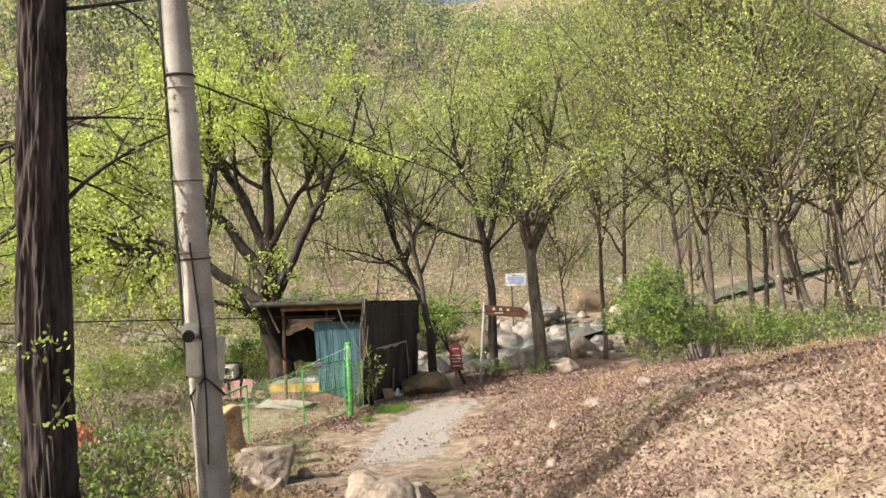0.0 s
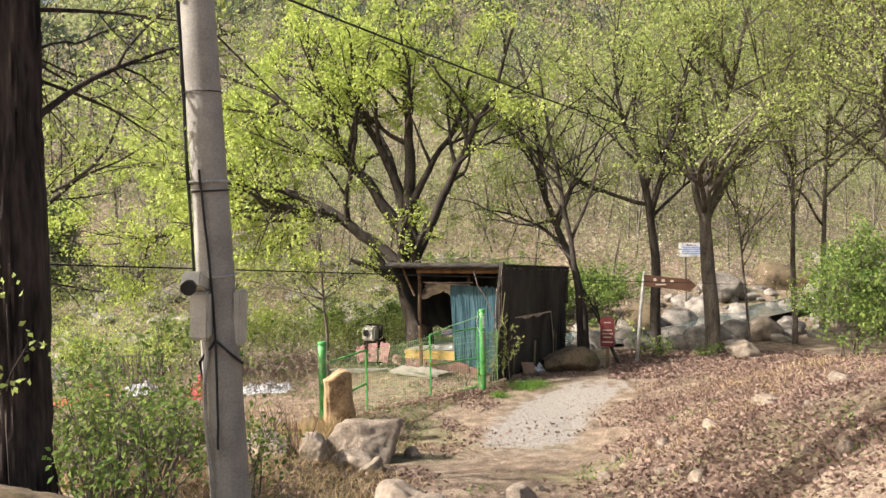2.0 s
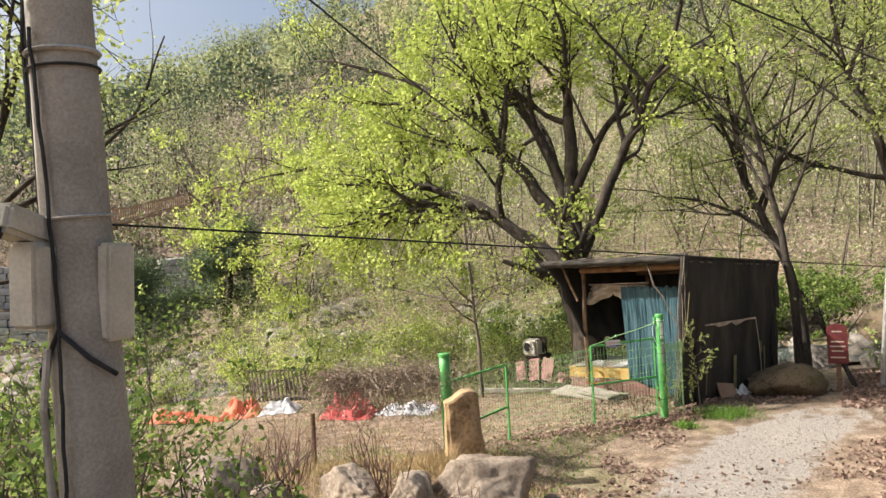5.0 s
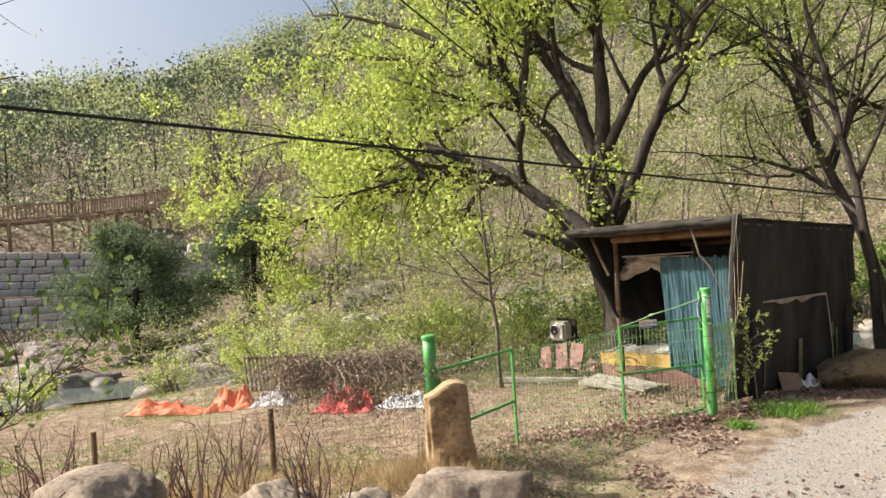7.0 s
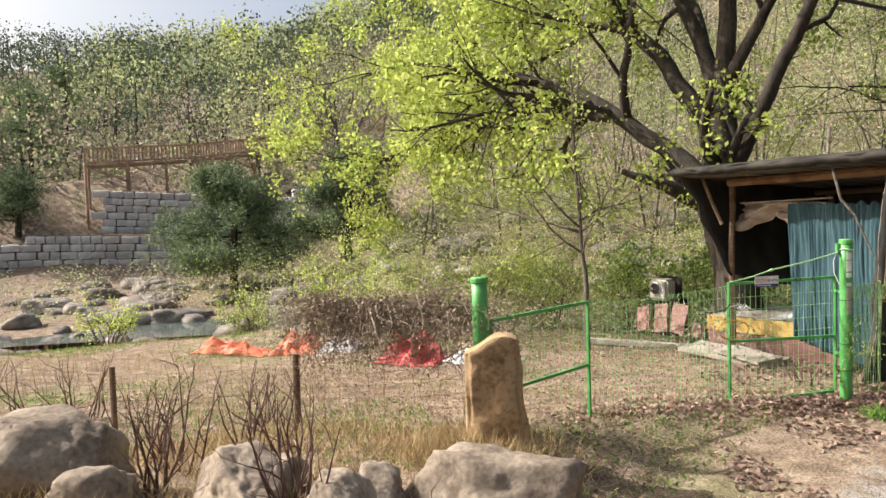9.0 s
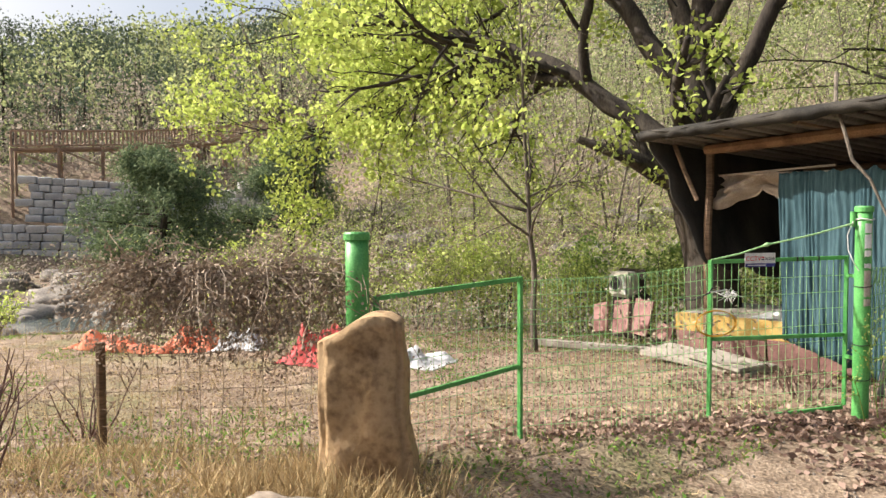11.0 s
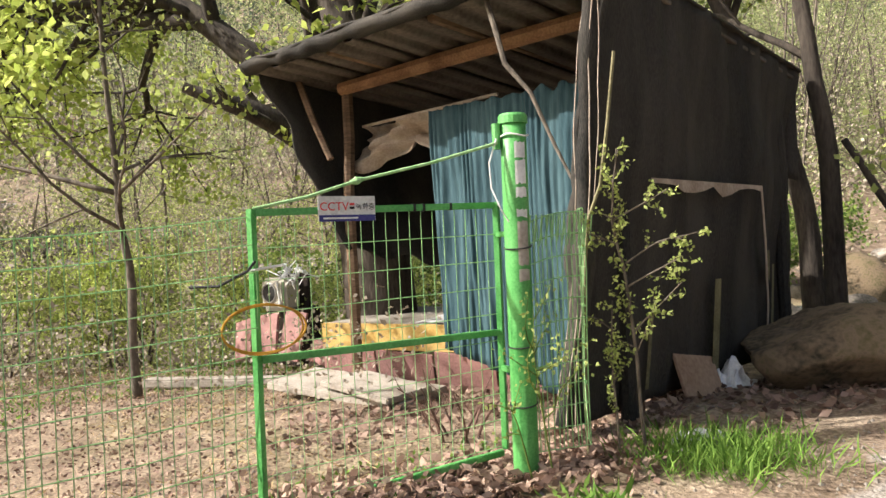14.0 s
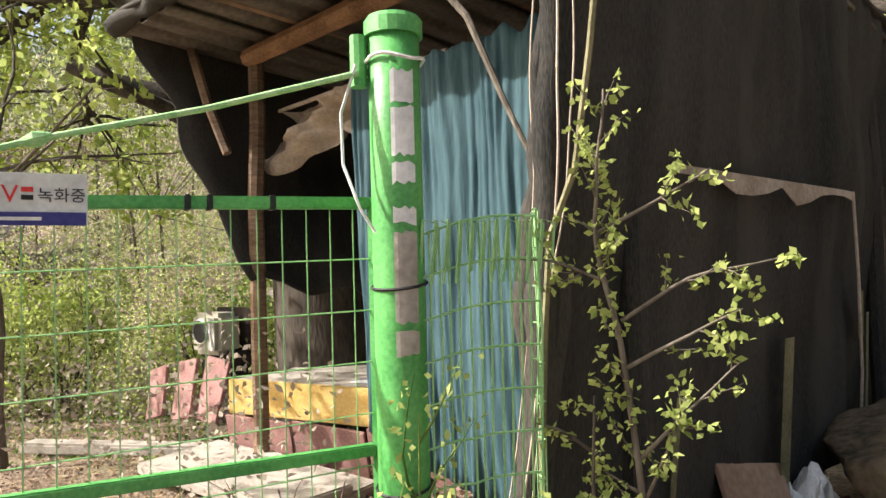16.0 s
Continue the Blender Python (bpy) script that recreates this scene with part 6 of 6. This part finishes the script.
tree("climbing weed on the gate post's foot", [
    ([(-2.12, 18.85, height(-2.12, 18.85)), (-2.16, 18.8, -2.3), (-2.18, 18.78, -2.1), (-2.17, 18.77, -1.85)], 0.005, 0.002),
    ([(-2.2, 18.75, height(-2.2, 18.75)), (-2.25, 18.72, -2.45), (-2.3, 18.7, -2.3)], 0.005, 0.003)],
    M_SHRUB, M_LEAF, 62, 0.024, 2, 0.02, dict(step=0.06, twist=0.2, lift=0.02, levels=1, shoots=(10, 6), bare=0.1, leaf_step=0.03), "weed")


# ---- pines and bare tree of the far side ----
def pine(label, x, y, h, w, seed, needles=30, blade=0.028):
    rng = np.random.default_rng(seed)
    z = height(x, y)
    wood, tips = Soup(), []
    tr = [(x, y, z - 0.3), (x + 0.2, y, z + h * 0.4), (x + 0.5, y, z + h * 0.75), (x + 0.3, y, z + h)]
    wood.tube(tr, [0.2, 0.16, 0.1, 0.03], 8)
    for k in range(34):
        t = rng.uniform(0.22, 1.0)
        p = np.array((x + 0.4 * t, y, z + h * t))
        a = rng.uniform(0, 6.28)
        ln = w * (1.15 - t) * rng.uniform(0.6, 1.1) + 0.4
        pts = [p, p + np.array((math.cos(a), math.sin(a), 0.1)) * ln * 0.5, p + np.array((math.cos(a), math.sin(a), 0.12)) * ln]
        wood.tube(pts, [0.05, 0.035, 0.01], 4, False)
        for q in np.linspace(0.35, 1, 7):
            tips.append(p + (pts[2] - p) * q + rng.normal(size=3) * 0.2)
    t = thing("pine", (x, y, z), label, "tree", "pines")
    part("trunk", wood, M_BARK, t)
    b, e = scatter_leaves(rng, tips, 0.24, 0.24, needles)
    blades("foliage", b, e, blade, M_PINE, t)


pine("spreading dark green pine above the stream", -29.1, 26.6, 5.4, 4.2, 71, 110, 0.026)
pine("spreading dark green pine above the stream", -27.0, 31.5, 5.0, 3.4, 72, 90, 0.026)
pine("broad young pine beside the retaining wall", -46.5, 23.0, 3.6, 2.4, 74)
for k, (x, y, h) in enumerate(((-54, 20, 8.0), (-57, 27, 8.5), (-63, 22, 10.0), (-66, 29, 10.5), (-58, 14, 8.0), (-70, 34, 11.0), (-72, 24, 11.0), (-66, 15, 10.0))):
    pine("tall dark pine behind the walkway", x, y, h, 3.4, 80 + k)
rt = np.random.default_rng(77)
tree("leafless grey tree on the far bank", sprouting((-29.0, 33.0, height(-29, 33)), rt, 9.0, 0.22, 6, (-0.6, 0)), M_BARKGREY, M_BROWNWOODS, 78, 0.1, 1, 0.15)
tree("leafless grey tree on the far bank", sprouting((-33.0, 36.0, height(-33, 36)), rt, 8.0, 0.18, 6, (-0.6, 0)), M_BARKGREY, M_LEAF, 79, 0.1, 1, 0.15)


# ---- undergrowth, litter and grass ----
def undergrowth(name, label, count, d0, d1, x0, x1, size, leaf, leaf_size, per, material, seed):
    rng = np.random.default_rng(seed)
    x = rng.uniform(x0, x1, count * 12)
    y = rng.uniform(14, 130, count * 12)
    d, _ = stream_near(x, y)
    ok = (d > d0) & (d < d1) & (np.abs(x) < y * 1.9 + 20) & ((d > 29) | (-x < 1.0 * (y - 9)) | (rng.uniform(0, 1, count * 12) < 0.3))
    x, y = x[ok][:count], y[ok][:count]
    z = land(x, y)
    c = np.stack([x, y, z + size * 0.4], 1)
    b, e = scatter_leaves(rng, c, size * 0.45, leaf_size, per)
    ob = blades(name, b, e, leaf_size * 0.34, material)
    return tagged(ob, label, "undergrowth", kind="stuff")


undergrowth("undergrowth", "low green brush across the stream", 900, 2.5, 26, -50, 40, 1.3, 0, 0.12, 90, M_WOODS, 81)
undergrowth("undergrowth", "brown brush and dead stems across the stream", 1100, 2.5, 34, -60, 45, 1.1, 0, 0.12, 80, M_BROWNWOODS, 82)
undergrowth("undergrowth", "brush on the higher slope", 1500, 24, 90, -120, 100, 2.4, 0, 0.34, 44, M_BROWNWOODS, 83)
undergrowth("undergrowth", "green brush on the higher slope", 1300, 24, 90, -120, 100, 2.4, 0, 0.34, 44, M_WOODS, 84)


def near_brush(name, label, count, x0, x1, y0, y1, size, leaf_size, per, material, seed):
    rng = np.random.default_rng(seed)
    x, y = rng.uniform(x0, x1, count), rng.uniform(y0, y1, count)
    b, e = scatter_leaves(rng, np.stack([x, y, land(x, y) + size * 0.35], 1), size * 0.42, leaf_size, per)
    return tagged(blades(name, b, e, leaf_size * 0.3, material), label, "undergrowth", kind="stuff")


near_brush("undergrowth", "dry brown brush above the bank", 260, 9.5, 36, 17, 40, 1.1, 0.09, 140, M_BROWNWOODS, 85)
near_brush("undergrowth", "green brush above the bank", 150, 10, 36, 19, 40, 1.2, 0.08, 170, M_LEAF, 86)
near_brush("undergrowth", "low brush along the yard's stream edge", 170, -17, -4, 23, 28, 1.1, 0.05, 300, M_LEAF, 87)
near_brush("undergrowth", "loose yellow-green brush on the far bank", 260, -27, -6, 24, 40, 1.9, 0.085, 170, M_LEAF, 89)
near_brush("undergrowth", "grey-brown brush on the far bank", 150, -36, -8, 22, 40, 1.3, 0.10, 120, M_BROWNWOODS, 90)
near_brush("undergrowth", "dry brush along the yard's stream edge", 150, -20, -4, 20.5, 28, 0.8, 0.055, 220, M_BROWNWOODS, 88)


def strew(name, label, rng, x, y, length, width, upright, material, category):
    """Blades or leaves on the ground at plan places x, y."""
    z = land(x, y)
    n = len(x)
    a = rng.uniform(0, 6.28, n)
    tilt = rng.uniform(*upright, n)
    ln = length * rng.uniform(0.5, 1.3, n)
    base = np.stack([x, y, z + 0.004], 1)
    d = np.stack([np.cos(a) * np.cos(tilt), np.sin(a) * np.cos(tilt), np.sin(tilt)], 1) * ln[:, None]
    if upright[1] < 1.0:
        base = base + np.array((0, 0, 0.012)) * rng.uniform(0, 2, (n, 1))
    ob = blades(name, base, base + d, width, material)
    return tagged(ob, label, category, kind="stuff")


rng = np.random.default_rng(91)


def patchy(n, x0, x1, y0, y1, keep):
    x, y = rng.uniform(x0, x1, n), rng.uniform(y0, y1, n)
    k = rng.uniform(0, 1, n) < keep(x, y)
    return x[k], y[k]


def spine_x(y):
    return np.interp(y, SPINE_Y, SPINE_X)


x, y = patchy(210000, 1.0, 13, 0.5, 22, lambda x, y: smooth_step(0.7, 2.2, x - spine_x(y)) * (0.32 + 0.68 * smooth_step(-0.5, 0.4, ripple(x, y, 1.9, 3))) * smooth_step(14, 4, x))
strew("leaf_litter", "brown oak leaf litter over the bank", rng, x, y, 0.058, 0.018, (-0.1, 0.8), M_DRYLEAF, "litter")
x, y = patchy(85000, -7, 2.6, 2, 22, lambda x, y: 0.5 * (x > -3.5 + 0.5 * (18 - y) * (y > 15)) * (ripple(x, y, 1.3, 5) > 0.1 - 0.5 * (y < 13)) * (1 - 0.85 * (np.abs(x - spine_x(y) - 0.25) < 1.0) * (y > 11)))
strew("leaf_litter", "scattered brown leaves on the track's verge", rng, x, y, 0.075, 0.024, (-0.1, 0.45), M_DRYLEAF, "litter")
x, y = patchy(34000, -11, -2.8, 13, 22.5, lambda x, y: 0.6 + 0.3 * ripple(x, y, 1.6, 4))
strew("leaf_crumbs", "crumbled brown leaf bits over the yard soil", rng, x, y, 0.032, 0.010, (-0.1, 0.6), M_DRYLEAF, "litter")
x, y = patchy(26000, -4.4, -1.6, 15.5, 20.4, lambda x, y: np.exp(-((x + 2.85 + 0.9 * (18.3 - y)) / 0.45) ** 2))
strew("leaf_litter", "drift of dry brown leaves under the gate", rng, x, y, 0.075, 0.021, (-0.1, 0.6), M_DRIFTLEAF, "litter")
x, y = patchy(30000, 0.4, 6, 20, 27, lambda x, y: 0.6 + 0 * x)
strew("leaf_litter", "brown leaves round the trail sign", rng, x, y, 0.085, 0.026, (-0.1, 0.5), M_DRYLEAF, "litter")
x, y = patchy(60000, -7, 1.2, 4, 14.5, lambda x, y: smooth_step(0.5, 1.5, spine_x(y) - x) * (ripple(x, y, 1.1, 7) > -0.25) * 0.55)
strew("dry_grass", "pale dry grass on the bank", rng, x, y, 0.20, 0.004, (0.3, 1.4), M_STRAW, "grass")
x, y = patchy(9000, -4.8, -3.0, 13.6, 15.2, lambda x, y: np.exp(-((x + 3.9) ** 2 + (y - 14.35) ** 2) / 0.35))
strew("dry_grass", "tufts of dry straw round the standing stone", rng, x, y, 0.26, 0.004, (0.4, 1.4), M_STRAW, "grass")
x, y = patchy(40000, 0.8, 9, 3, 19, lambda x, y: smooth_step(0.3, 1.2, x - spine_x(y)) * (ripple(x, y, 1.4, 9) > 0.25) * 0.25)
strew("dry_grass", "dry grass among the bank's leaves", rng, x, y, 0.20, 0.004, (0.3, 1.4), M_STRAW, "grass")
x, y = patchy(30000, -1.0, 9, 2.5, 16, lambda x, y: 0.7 * (ripple(x, y, 1.5, 12) > 0.62))
strew("green_grass", "small tufts of green weeds among the bank's leaves", rng, x, y, 0.07, 0.009, (0.2, 1.3), M_GRASS, "weeds")
x, y = patchy(30000, -1.9, -0.2, 18.2, 20.0, lambda x, y: 0.55 * np.exp(-((x + 1.33) / 0.32) ** 2 - ((y - 19.22) / 0.20) ** 2))
strew("green_grass", "clump of fresh green grass beside the hut", rng, x, y, 0.17, 0.005, (0.5, 1.4), M_GRASS, "grass")
x, y = patchy(4000, -2.4, -1.2, 17.5, 18.9, lambda x, y: np.exp(-((x + 1.84) / 0.15) ** 2 - ((y - 18.47) / 0.12) ** 2))
strew("green_grass", "leafy green weeds at the track's edge", rng, x, y, 0.10, 0.012, (0.3, 1.2), M_GRASS, "weeds")
x, y = patchy(90000, -20, -2.6, 10, 24, lambda x, y: (ripple(x, y, 0.9, 2) > 0.05) * 0.5)
strew("yard_weeds", "small green weeds over the yard soil", rng, x, y, 0.055, 0.010, (0.1, 1.2), M_GRASS, "weeds")
x, y = patchy(60000, -18, -2.6, 9, 23, lambda x, y: (ripple(x, y, 1.2, 8) > -0.2) * 0.5)
strew("yard_straw", "dead stalks and chaff over the yard soil", rng, x, y, 0.09, 0.004, (0.0, 0.8), M_STRAW, "litter")
x, y = patchy(3200, -18, -4.6, 9.5, 17.5, lambda x, y: 0.5 + 0.3 * ripple(x, y, 1.1, 3))
strew("dry_stalks", "upright dead weed stalks in the field", rng, x, y, 0.42, 0.004, (1.1, 1.55), M_STRAW, "weeds")
x, y = patchy(26000, -8.5, 2.5, 8, 22, lambda x, y: 0.22 + 0.7 * (np.abs(x - spine_x(y) - 0.12) < 1.0) * smooth_step(13, 15.5, y))
pebble_at = land(x, y)
pb = Soup()
oct_v = np.array([(1, 0, 0), (-1, 0, 0), (0, 1, 0), (0, -1, 0), (0, 0, 1), (0, 0, -1)], float)
oct_f = [(0, 2, 4), (2, 1, 4), (1, 3, 4), (3, 0, 4), (2, 0, 5), (1, 2, 5), (3, 1, 5), (0, 3, 5)]
for px, py, pz, r in zip(x, y, pebble_at, rng.uniform(0.005, 0.018, len(x))):
    pb.add(oct_v * r * rng.uniform(0.6, 1.3, (1, 3)) + (px, py, pz), oct_f)
tagged(part("gravel", pb, M_RIVERROCK), "loose grey gravel on the track", "gravel", kind="stuff")
